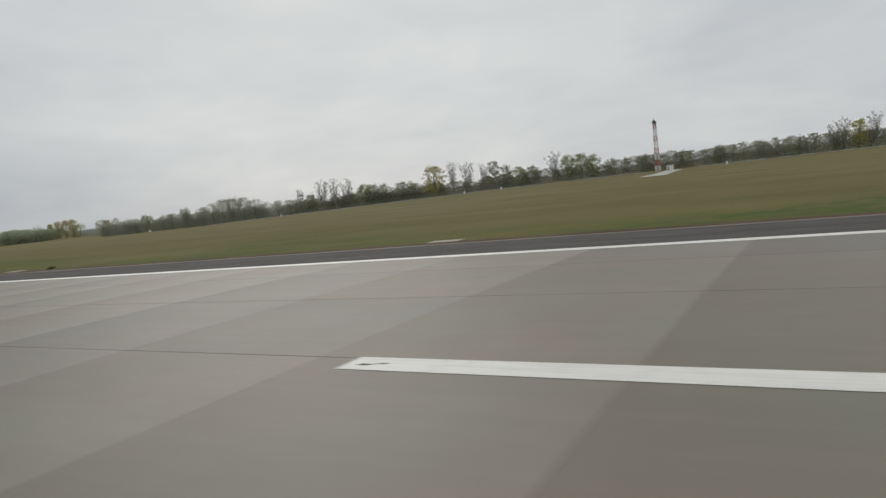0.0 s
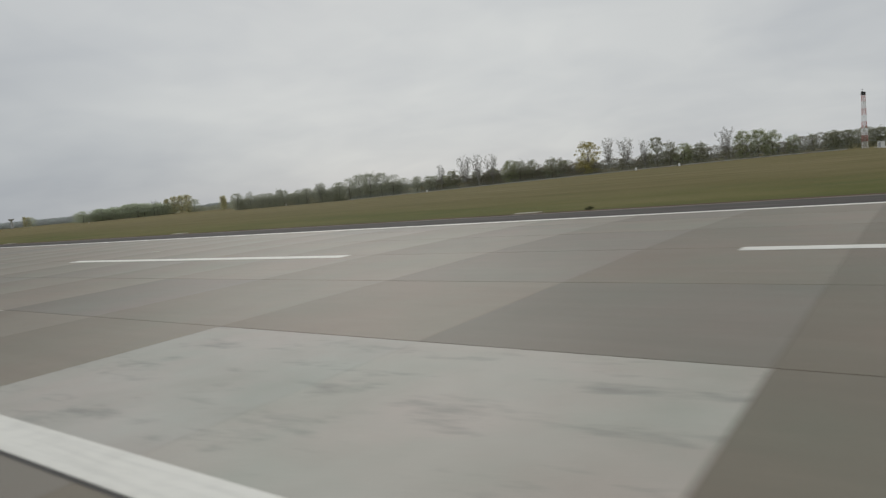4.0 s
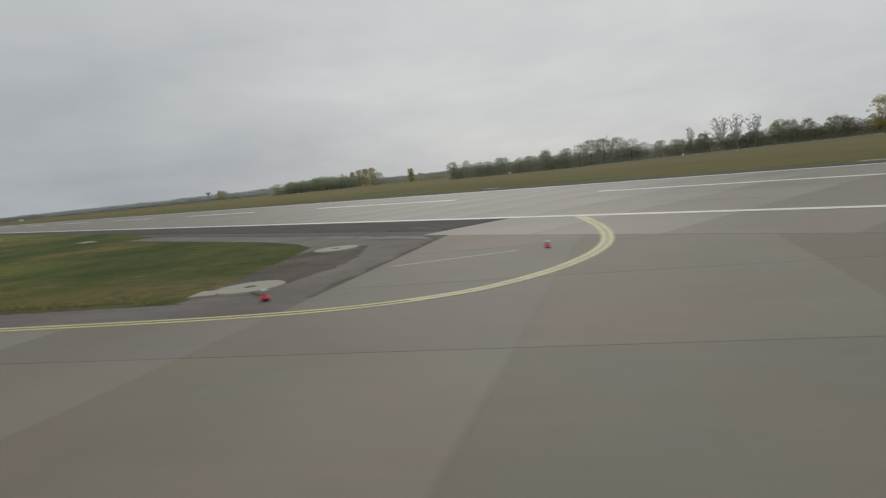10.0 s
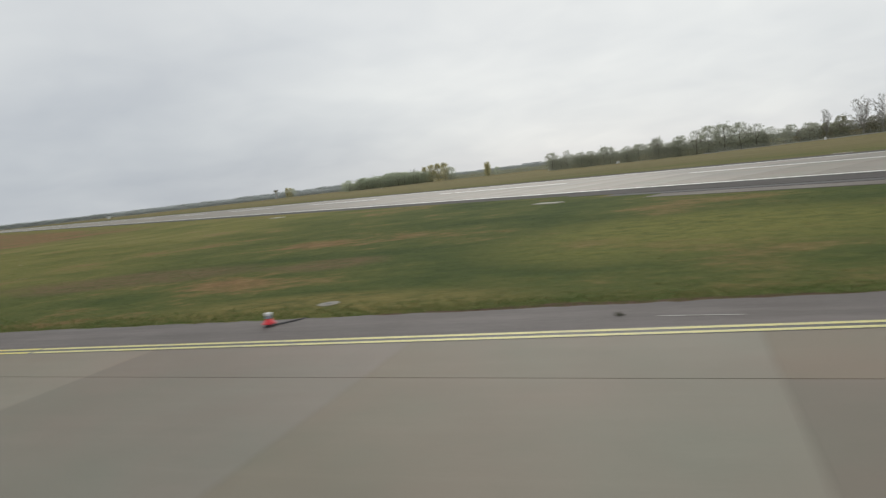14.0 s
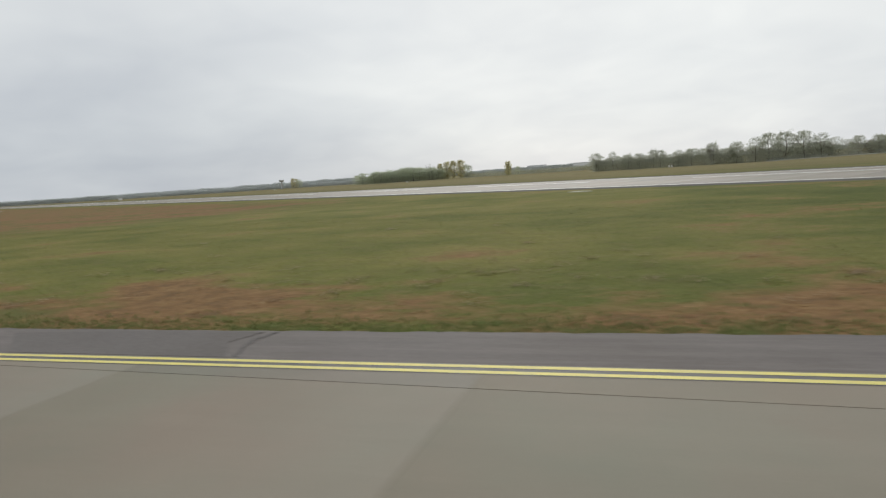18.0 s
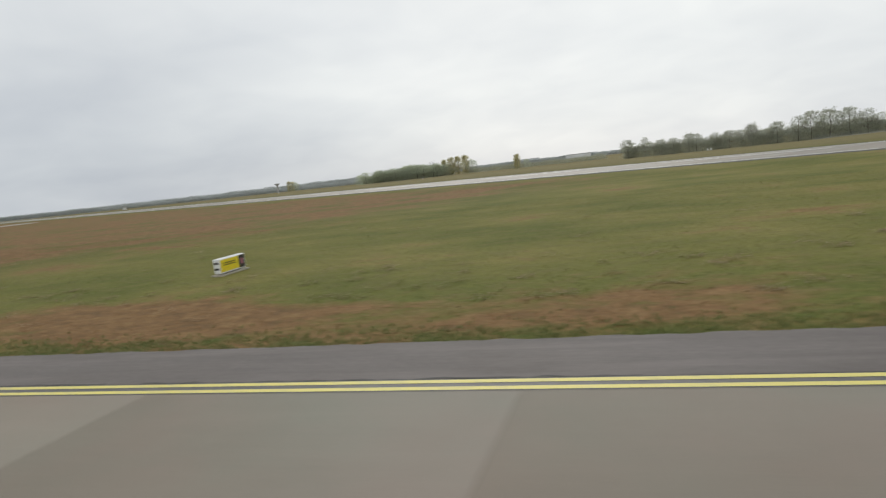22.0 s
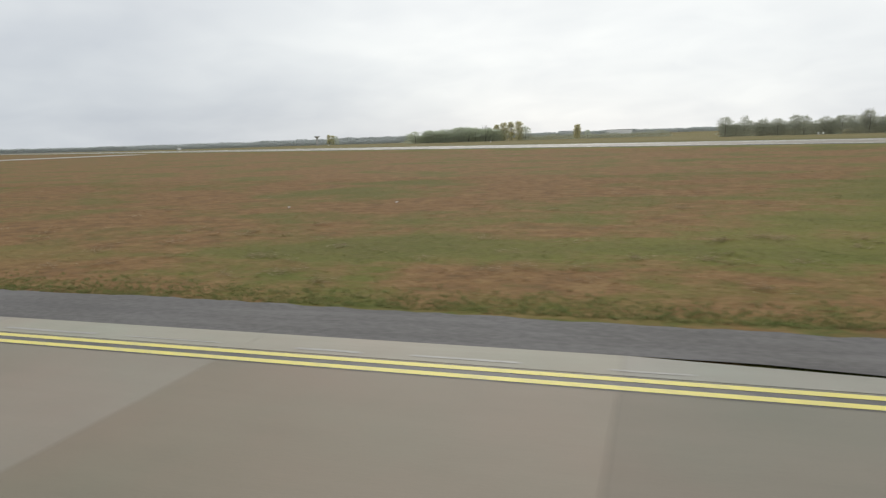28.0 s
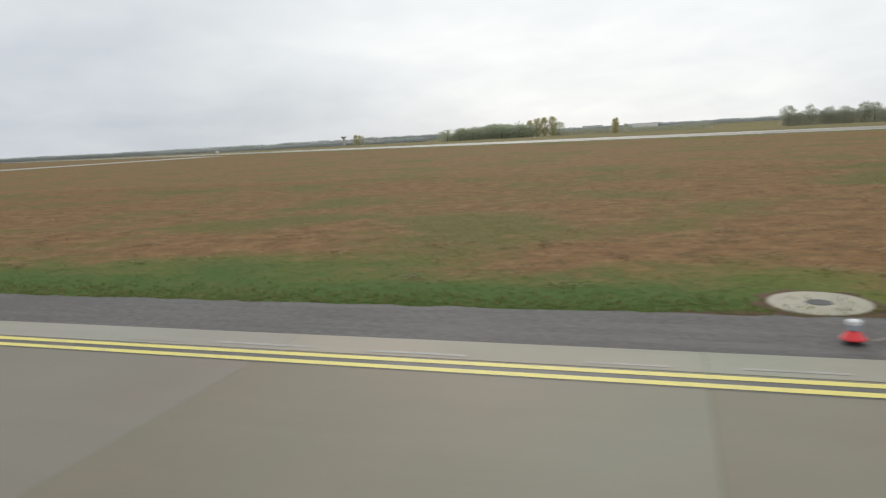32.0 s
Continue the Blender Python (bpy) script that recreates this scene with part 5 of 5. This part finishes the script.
M_WORN = paved("worn_pale_verge", (0.25, 0.235, 0.21), 0.8, per=None, stain=0.5, spec=0.25)
tagged(sheet("pale_kerb_strip", [(-66.0, -9.4), (-54.1, -9.75), (-55.0, -8.4), (-66.0, -7.9)], -0.022, M_WORN), "pale worn concrete strip at the runway verge", "kerb strip", kind="structure")
for k, (cx, cy, rx, ry, worn) in enumerate(((-65.2, -6.6, 1.1, 0.12, True), (-63.2, -6.6, 0.8, 0.1, True), (-61.1, -4.9, 1.3, 0.14, True), (-58.9, -5.6, 0.7, 0.1, True), (-60.9, -8.5, 0.7, 0.22, False), (-62.4, -8.9, 0.5, 0.15, False))):
    pts = [(cx + rx * math.cos(a) * soil_rng.uniform(0.7, 1.1), cy + ry * math.sin(a) * soil_rng.uniform(0.7, 1.1)) for a in (q * 2 * math.pi / 18 for q in range(18))]
    tagged(sheet("surface_patch", pts, 0.008 if k < 4 else -0.016, M_WORN if worn else M_JOINT, 0.02), "pale scuffed wear on the dark asphalt" if worn else "dark broken hollow in the verge", "surface wear", kind="structure")


# shade at the kerb strip's front step, drawn as a thin dark strip
marking("kerb_shadow_joint", [[(-66.0, -9.46), (-54.05, -9.82)]], 0.05, M_JOINT, "painted dark shadow line before the pale kerb strip", "joint", z=-0.02)
M_TRODDEN = paved("trodden_dirt", (0.160, 0.138, 0.118), 0.9, per=None, stain=0.5, spec=0.1, lumps=0.2)
dirt = []                                     # trodden dirt where the verge meets the concrete
for k in range(41):
    a = 3.1 + 16.6 * k / 40
    dirt.append(xy(tw(51.4 + soil_rng.uniform(-0.09, 0.09) + 0.12 * math.sin(k * 0.7), a)))
tagged(sheet("dirt_edge", [xy(tw(51.03, 3.1))] + dirt + [xy(tw(51.03, 19.7))], -0.028, M_TRODDEN), "dark trodden dirt along the concrete edge", "soil", kind="structure")
M_OLDASPH = paved("dark_asphalt_repair", (0.143, 0.128, 0.119), 0.75, per=None, stain=0.3, spec=0.25, lumps=0.2)
tagged(sheet("asphalt_repair", [xy(tw(*q)) for q in ((142.1, 2.72), (144.6, 2.72), (148.3, 2.72), (150.4, 4.55), (146.6, 4.86), (142.6, 4.9), (142.9, 3.9))][::-1], -0.005, M_OLDASPH, 0.02), "dark asphalt repair let into the shoulder", "repair", kind="structure")


def soil_strip(s0, s1, a0, width, seed):
    """A worn earth margin with a ragged outline."""
    rng = random.Random(seed)
    n = int((s1 - s0) / 0.5)
    inner = [xy(tw(s0 + (s1 - s0) * k / n, a0)) for k in range(n + 1)]
    outer = [xy(tw(s0 + (s1 - s0) * k / n, a0 + 0.06 + width * max(0.0, math.sin(math.pi * k / n)) ** 0.5 * rng.uniform(0.5, 1.1))) for k in range(n + 1)]
    verts = [(x, y, -0.045) for x, y in inner + outer]
    faces = [(k, k + 1, n + 2 + k, n + 1 + k) for k in range(n)]
    tagged(part_of("soil_margin", mesh_of("soil_margin", verts, faces), M_SOIL), "bare reddish earth margin beside the asphalt", "soil", kind="structure")


soil_strip(58.5, 80, 5.0, 1.0, 1)
soil_strip(83, 96, 5.0, 0.5, 2)
soil_strip(256, 266, 5.9, 0.4, 3)
for ends in ([tw(54.4, 6.7, 0.02), tw(53.9, 6.2, 0.02), tw(53.2, 5.6, 0.02), tw(52.75, 4.95, 0.02)], [tw(97.9, 5.1, -0.02), tw(98.05, 4.7, 0.0), tw(98.4, 4.3, 0.0)]):
    verts, faces = [], []
    cable = smooth(ends, 6)
    for p, q in zip(cable, cable[1:]):
        tube(verts, faces, p, q, 0.024, 0.024, 6)
    tagged(part_of("lamp_cable", mesh_of("lamp_cable", verts, faces), M_DARK), "black cable from the pit to the lamp", "cable", "lamp cables")


def crack(pts, seed, half=0.035):
    """A tar-filled crack across the shoulder."""
    rng = random.Random(seed)
    fine = []
    for p, q in zip(pts, pts[1:]):
        for k in range(8):
            fine.append(p.lerp(q, k / 8) + Vector((rng.uniform(-0.05, 0.05), rng.uniform(-0.05, 0.05), 0)))
    bm = bmesh.new()
    strip(bm, fine + [pts[-1]], half, -0.006)
    tagged(part("tar_crack", bm, M_JOINT), "dark tar-filled crack across the asphalt shoulder", "crack", "cracks in the shoulder", "structure")


marking("filled_trench", [[xy(tw(262.6, 4.5)), xy(tw(262.15, 4.85))], [xy(tw(262.1, 5.4)), xy(tw(261.6, 5.65))]], 0.06, M_WORN, "pale filled cable trench across the shoulder", "trench", z=-0.008)
crack([tw(111.6, 2.7), tw(110.9, 3.6), tw(111.0, 4.9)], 1)
crack([tw(141.9, 2.7), tw(142.4, 4.0), tw(142.2, 4.9)], 2)
crack([tw(253.8, 3.6), tw(253.5, 4.8), tw(253.3, 5.7)], 3)
crack([tw(170.9, 3.9), tw(169.5, 3.5), tw(168.1, 3.4)], 4)
for k, s0 in enumerate((176.0, 186.5, 196.5, 206.0, 215.9, 225.6, 235.4, 245.1, 254.9, 264.6, 274.4)):       # opened seam beside the yellow line
    crack([tw(s0 + q * 2.4, 2.675 + 0.02 * math.sin(q * 2 + k)) for q in range(5)], 10 + k, 0.032)
old_rng = random.Random(12)
for k in range(16):                           # scraped remains of an older white line on the edge strip
    s0, a0 = 231.5 + k * 2.9 + old_rng.uniform(-0.8, 0.8), 2.82 + old_rng.uniform(-0.04, 0.08)
    marking("old_white_marking", [[tw(s0, a0), tw(s0 + old_rng.uniform(0.5, 1.0), a0 + old_rng.uniform(-0.03, 0.03)), tw(s0 + old_rng.uniform(1.2, 2.3), a0)]], old_rng.uniform(0.02, 0.05), M_OLDWHITE, "scraped pale remains of an older white line", "taxiway marking", "old white line remains", z=0.005)
marking("shoulder_scrape", [[tw(86.6, 3.43), tw(88.3, 3.6)]], 0.03, M_OLDWHITE, "thin pale scrape on the asphalt shoulder", "taxiway marking", z=-0.006)
for s0, s1, a0, h0 in ((167.8, 171.5, 3.25, 0.03), (220.6, 222.2, 3.7, 0.016)):
    marking("shoulder_scrape", [[tw(s0, a0), tw((s0 + s1) / 2, a0 + 0.05), tw(s1, a0 + 0.02)]], h0, M_OLDWHITE, "thin pale scrape on the asphalt shoulder", "taxiway marking", "scrapes on the shoulder", z=-0.006)


def weed(c, r, size=0.06):
    rng = random.Random(int(c.x * 10))
    verts, faces = [], []
    leaves(rng, verts, faces, c, r, 40, size, 0.3)
    tagged(part_of("weed_clump", mesh_of("weed_clump", verts, faces), L_WEED), "dark weed clump growing at the asphalt edge", "weed", "weeds at the pavement edge")


L_WEED = leafy("dark_weed_leaves", [(0, (0.08, 0.09, 0.05)), (0.5, (0.11, 0.115, 0.06)), (1, (0.15, 0.14, 0.08))])
for s0, a0, r0 in ((89.1, 3.8, 0.07), (213.1, 5.0, 0.08)):
    weed(tw(s0, a0), r0)
weed(Vector((14.8, 54.6, -0.38)), 0.45, 0.16)

# ================= grass tufts by the taxiway =================
def tufts():
    rng = random.Random(9)
    verts, faces = [], []

    def tuft(x, y, z, size):
        for _ in range(4):
            a = rng.uniform(0, 6.28)
            d = Vector((math.cos(a), math.sin(a), 0))
            b = Vector((x, y, z)) + d * size * 0.3
            wv = Vector((-d.y, d.x, 0)) * size * 0.14
            k = len(verts)
            verts.extend([(b - wv)[:], (b + wv)[:], (b + d * size * rng.uniform(0.2, 0.7) + Vector((0, 0, size * rng.uniform(0.6, 1.1))))[:]])
            faces.append((k, k + 1, k + 2))

    for _ in range(30000):
        s = rng.uniform(52, 318)
        e = 5.1 if s < 222 else 5.9
        p = tw(s, e + abs(rng.gauss(0, 0.8)))
        if p.y < -12 and not (s < 57 and p.x > -52) and not (58 < s < 80 and (p - tw(s, e)).length < 0.8):
            tuft(p.x, p.y, -0.07, rng.uniform(0.05, 0.12))
    tagged(part_of("grass_tufts", mesh_of("grass_tufts", verts, faces), L_TUFT), "short ragged autumn grass tufts", "grass", kind="stuff")



def sward():
    """Uneven blades standing out of the field beside the taxiway, and pale flattened straw among them."""
    rng = random.Random(19)
    verts, faces = [], []
    pits = [tw(155.3, 7.0), tw(209.9, 7.05), tw(262.9, 6.95), tw(69.3, 6.2), tw(74.7, 6.6), tw(194.1, 18.45)]
    for _ in range(120000):
        s, a = rng.uniform(56, 330), 5.9 + 44 * rng.random() ** 1.6
        p = tw(s, a)
        if p.y > -13.5 or s < 60 or any((p - q).length < 1.35 for q in pits):
            continue
        size = rng.uniform(0.04, 0.09) * (1 + a * 0.02)
        t = rng.uniform(0, 6.28)
        dx, dy = math.cos(t), math.sin(t)
        k, wd = len(verts), size * 0.3
        rise = rng.uniform(0.0, 0.12) * size
        verts += [(p.x + dy * wd, p.y - dx * wd, -0.065), (p.x - dy * wd, p.y + dx * wd, -0.065), (p.x + dx * size - dy * wd * 0.6, p.y + dy * size + dx * wd * 0.6, -0.05 + rise), (p.x + dx * size + dy * wd * 0.5, p.y + dy * size - dx * wd * 0.5, -0.05 + rise)]
        faces.append((k, k + 1, k + 2, k + 3))
    tagged(part_of("field_grass", mesh_of("field_grass", verts, faces), M_BLADES), "uneven autumn grass blades on the field", "grass", kind="stuff")
    verts, faces = [], []
    for _ in range(420):
        s, a = rng.uniform(122, 330), rng.uniform(8.0, 17.0) if rng.random() < 0.75 else rng.uniform(8, 40)
        p, t0 = tw(s, a), rng.uniform(0, 6.28)
        if p.y > -14:
            continue
        for _ in range(rng.randint(10, 40)):
            t = t0 + rng.gauss(0, 0.5)
            x, y = p.x + rng.gauss(0, 0.22), p.y + rng.gauss(0, 0.22)
            k, ln, z = len(verts), rng.uniform(0.12, 0.3), rng.uniform(-0.04, 0.05)
            dx, dy = math.cos(t), math.sin(t)
            verts += [(x + dy * 0.018, y - dx * 0.018, z), (x - dy * 0.018, y + dx * 0.018, z), (x + dx * ln, y + dy * ln, z + rng.uniform(0, 0.07))]
            faces.append((k, k + 1, k + 2))
    tagged(part_of("flattened_straw", mesh_of("flattened_straw", verts, faces), L_STRAW), "pale flattened straw lying in the grass", "straw", kind="stuff")


L_STRAW = leafy("dry_straw", [(0, (0.24, 0.18, 0.11)), (0.5, (0.32, 0.25, 0.155)), (1, (0.42, 0.34, 0.23))])
tufts()
sward()
for k, (s0, a0) in enumerate(((251.5, 25.7), (246.1, 28.3))):      # single white stones
    bm = bmesh.new()
    bmesh.ops.create_icosphere(bm, subdivisions=2, radius=0.07)
    for v in bm.verts:
        v.co *= 1 + 0.25 * noise.noise(v.co * 9 + Vector((k, 0, 0)))
        v.co.z *= 0.55
    ob = part("stone", bm, M_SIGNW)
    ob.location = tw(s0, a0, -0.03)
    tagged(ob, "single whitish stone lying in the grass", "stone", "stones in the field")

# ================= slabs =================
def slab_poly(verts, faces, pts, z=0.0, inset=0.004, deep=0.05):
    """A prism with a chamfered rim over a convex outline, counter-clockwise."""
    n, o = len(pts), len(verts)
    cx, cy = sum(p[0] for p in pts) / n, sum(p[1] for p in pts) / n
    for x, y in pts:
        verts.append((x, y, z - deep))
    for x, y in pts:
        verts.append((x, y, z - 0.007))
    for x, y in pts:
        d = math.hypot(cx - x, cy - y) or 1
        verts.append((x + (cx - x) / d * inset * 1.4, y + (cy - y) / d * inset * 1.4, z))
    for i in range(n):
        j = (i + 1) % n
        faces.append((o + i, o + j, o + n + j, o + n + i))
        faces.append((o + n + i, o + n + j, o + 2 * n + j, o + 2 * n + i))
    faces.append(tuple(o + 2 * n + i for i in range(n)))


def clip(pts, nx, ny, c):
    """Keeps the side where nx*x + ny*y <= c."""
    out = []
    for i in range(len(pts)):
        p, q = pts[i], pts[(i + 1) % len(pts)]
        a, b = nx * p[0] + ny * p[1] - c, nx * q[0] + ny * q[1] - c
        if a <= 0:
            out.append(p)
        if (a < 0) != (b < 0) and a != b:
            t = a / (a - b)
            out.append((p[0] + (q[0] - p[0]) * t, p[1] + (q[1] - p[1]) * t))
    return out


runway = new("runway")
tagged(runway, "long runway of large weathered grey-brown concrete slabs", "runway", kind="structure")
ROWS_Y = [-8.3, -0.45, 7.13, 14.6, 22.0, 29.5, 37.0, 44.2]
STEP = 7.3
shared = {}
jv, jf = [], []
for col in range(-216, 26):
    x0 = 2.0 + STEP * col
    for r, (y0, y1) in enumerate(zip(ROWS_Y, ROWS_Y[1:])):
        if r == 0 and x0 + STEP > -57.0 and x0 < -57.0:
            pts = [(-57.0, y0), (x0 + STEP, y0), (x0 + STEP, y1), (-57.0, y1)]
        elif r == 0 and x0 < -57.0:
            continue
        else:
            pts = [(x0, y0), (x0 + STEP, y0), (x0 + STEP, y1), (x0, y1)]
        ax, ay, bx, by = pts[0][0] + 0.004, pts[0][1] + 0.018, pts[2][0] - 0.004, pts[2][1] - 0.018
        if -78 < x0 < 108 and len(runway.children) < 300:
            key = (r, round(bx - ax, 3))
            if key not in shared:
                v, f = [], []
                slab_poly(v, f, [(0, 0), (bx - ax, 0), (bx - ax, by - ay), (0, by - ay)])
                shared[key] = mesh_of("slab", v, f)
            fresh = r == 1 and (-6 < x0 + 1 < 9 or 24 < x0 + 1 < 38)
            if fresh:
                v, f = [], []
                slab_poly(v, f, [(0, 0), (bx - ax, 0), (bx - ax, by - ay), (0, by - ay)])
                ob = part_of("slab", mesh_of("slab", v, f), M_PATCH, runway, "newer pale concrete slab with dark scuffs")
            else:
                ob = part_of("slab", shared[key], M_CONC, runway)
            ob.location = (ax, ay, crown(y0))
            ob.rotation_euler = (math.atan2(crown(y1) - crown(y0), y1 - y0), 0, 0)
        else:
            o = len(jv)
            slab_poly(jv, jf, [(ax, ay), (bx, ay), (bx, by), (ax, by)])
            for q in range(o, len(jv)):
                x, y, z = jv[q]
                jv[q] = (x, y, z + crown(y0) + (crown(y1) - crown(y0)) * (y - y0) / (y1 - y0))
tagged(part_of("runway_slabs", mesh_of("runway_slabs", jv, jf), M_CONC_FAR, runway), kind="stuff")

taxiway = new("taxiway")
tagged(taxiway, "taxiway of large grey-brown concrete slabs with dark joints", "taxiway", kind="structure")
CROSS = [-52, -45, -37.6, -30.2, -23, -15.6, -8.2, -0.6, 6.8, 14.1, 21.3, 28.6, 36, 43.3, 51.0, 57.9, 64.9, 71.9, 79, 86.4, 93.4, 100.5, 108.2, 115.2, 122.2, 129.3, 136.3, 143.8, 150.6, 157.3, 164.9, 171.3,
         177.8, 184.9, 192, 198.8, 205.7, 212.4, 219.3, 226, 232.5, 239, 245.3, 251.7, 258.9, 265.1, 272.2, 279.3, 286.4, 293.5, 300.6, 307.7, 314.8, 322]


def joint_at(s):
    """The long joint drifts outward along the taxiway."""
    return -1.75 if s < 58 else min(2.62 if s < 222 else min(3.58, 2.62 + (s - 222) * 0.11), -1.75 + (s - 58) * 0.0385)


tv, tf = [], []
for s0, s1 in zip(CROSS, CROSS[1:]):
    rows = [(-33.4, -33.4), (-25.5, -25.5), (-17.6, -17.6), (-9.68, -9.68), (joint_at(s0), joint_at(s1))]
    if s1 <= 51.05:
        rows += [(6.2, 6.2), (14.2, 14.2), (22.2, 22.2), (30.2, 30.2)]
    else:
        e0, e1 = [2.64 if s < 222 else min(3.58, 2.64 + (s - 222) * 0.11) for s in (s0, s1)]
        if e0 - rows[-1][0] > 0.4:
            rows.append((e0, e1))
        if s1 > 224:                              # a narrow cast strip runs on beside the double line
            rows[-1] = (2.64, 2.64)
            rows.append((e0, e1))
    for (a0, a1), (b0, b1) in zip(rows, rows[1:]):
        g, q = 0.013, 0.0025
        pts = [xy(tw(s0 + q, a0 + g)), xy(tw(s0 + q, b0 - g)), xy(tw(s1 - q, b1 - g)), xy(tw(s1 - q, a1 + g))]
        pts = clip(pts, 0, 1, -8.335)
        if s1 <= 51.05:
            pts = clip(pts, -1, 0, 57.0)
        if len(pts) < 3:
            continue
        area = sum(p[0] * r[1] - r[0] * p[1] for p, r in zip(pts, pts[1:] + pts[:1])) / 2
        if abs(area) < 0.03:
            continue
        if area < 0:
            pts = pts[::-1]
        o = pts[0]
        cs, sn = math.cos(PHI), math.sin(PHI)
        v, f = [], []
        slab_poly(v, f, [((x - o[0]) * cs + (y - o[1]) * sn, (y - o[1]) * cs - (x - o[0]) * sn) for x, y in pts])
        ob = part_of("slab", mesh_of("slab", v, f), M_STRIP if s1 > 224 and a0 > 2.5 else M_TAXI, taxiway)
        ob.matrix_basis = Matrix.LocRotScale((o[0], o[1], 0), Euler((0, 0, PHI)), None)
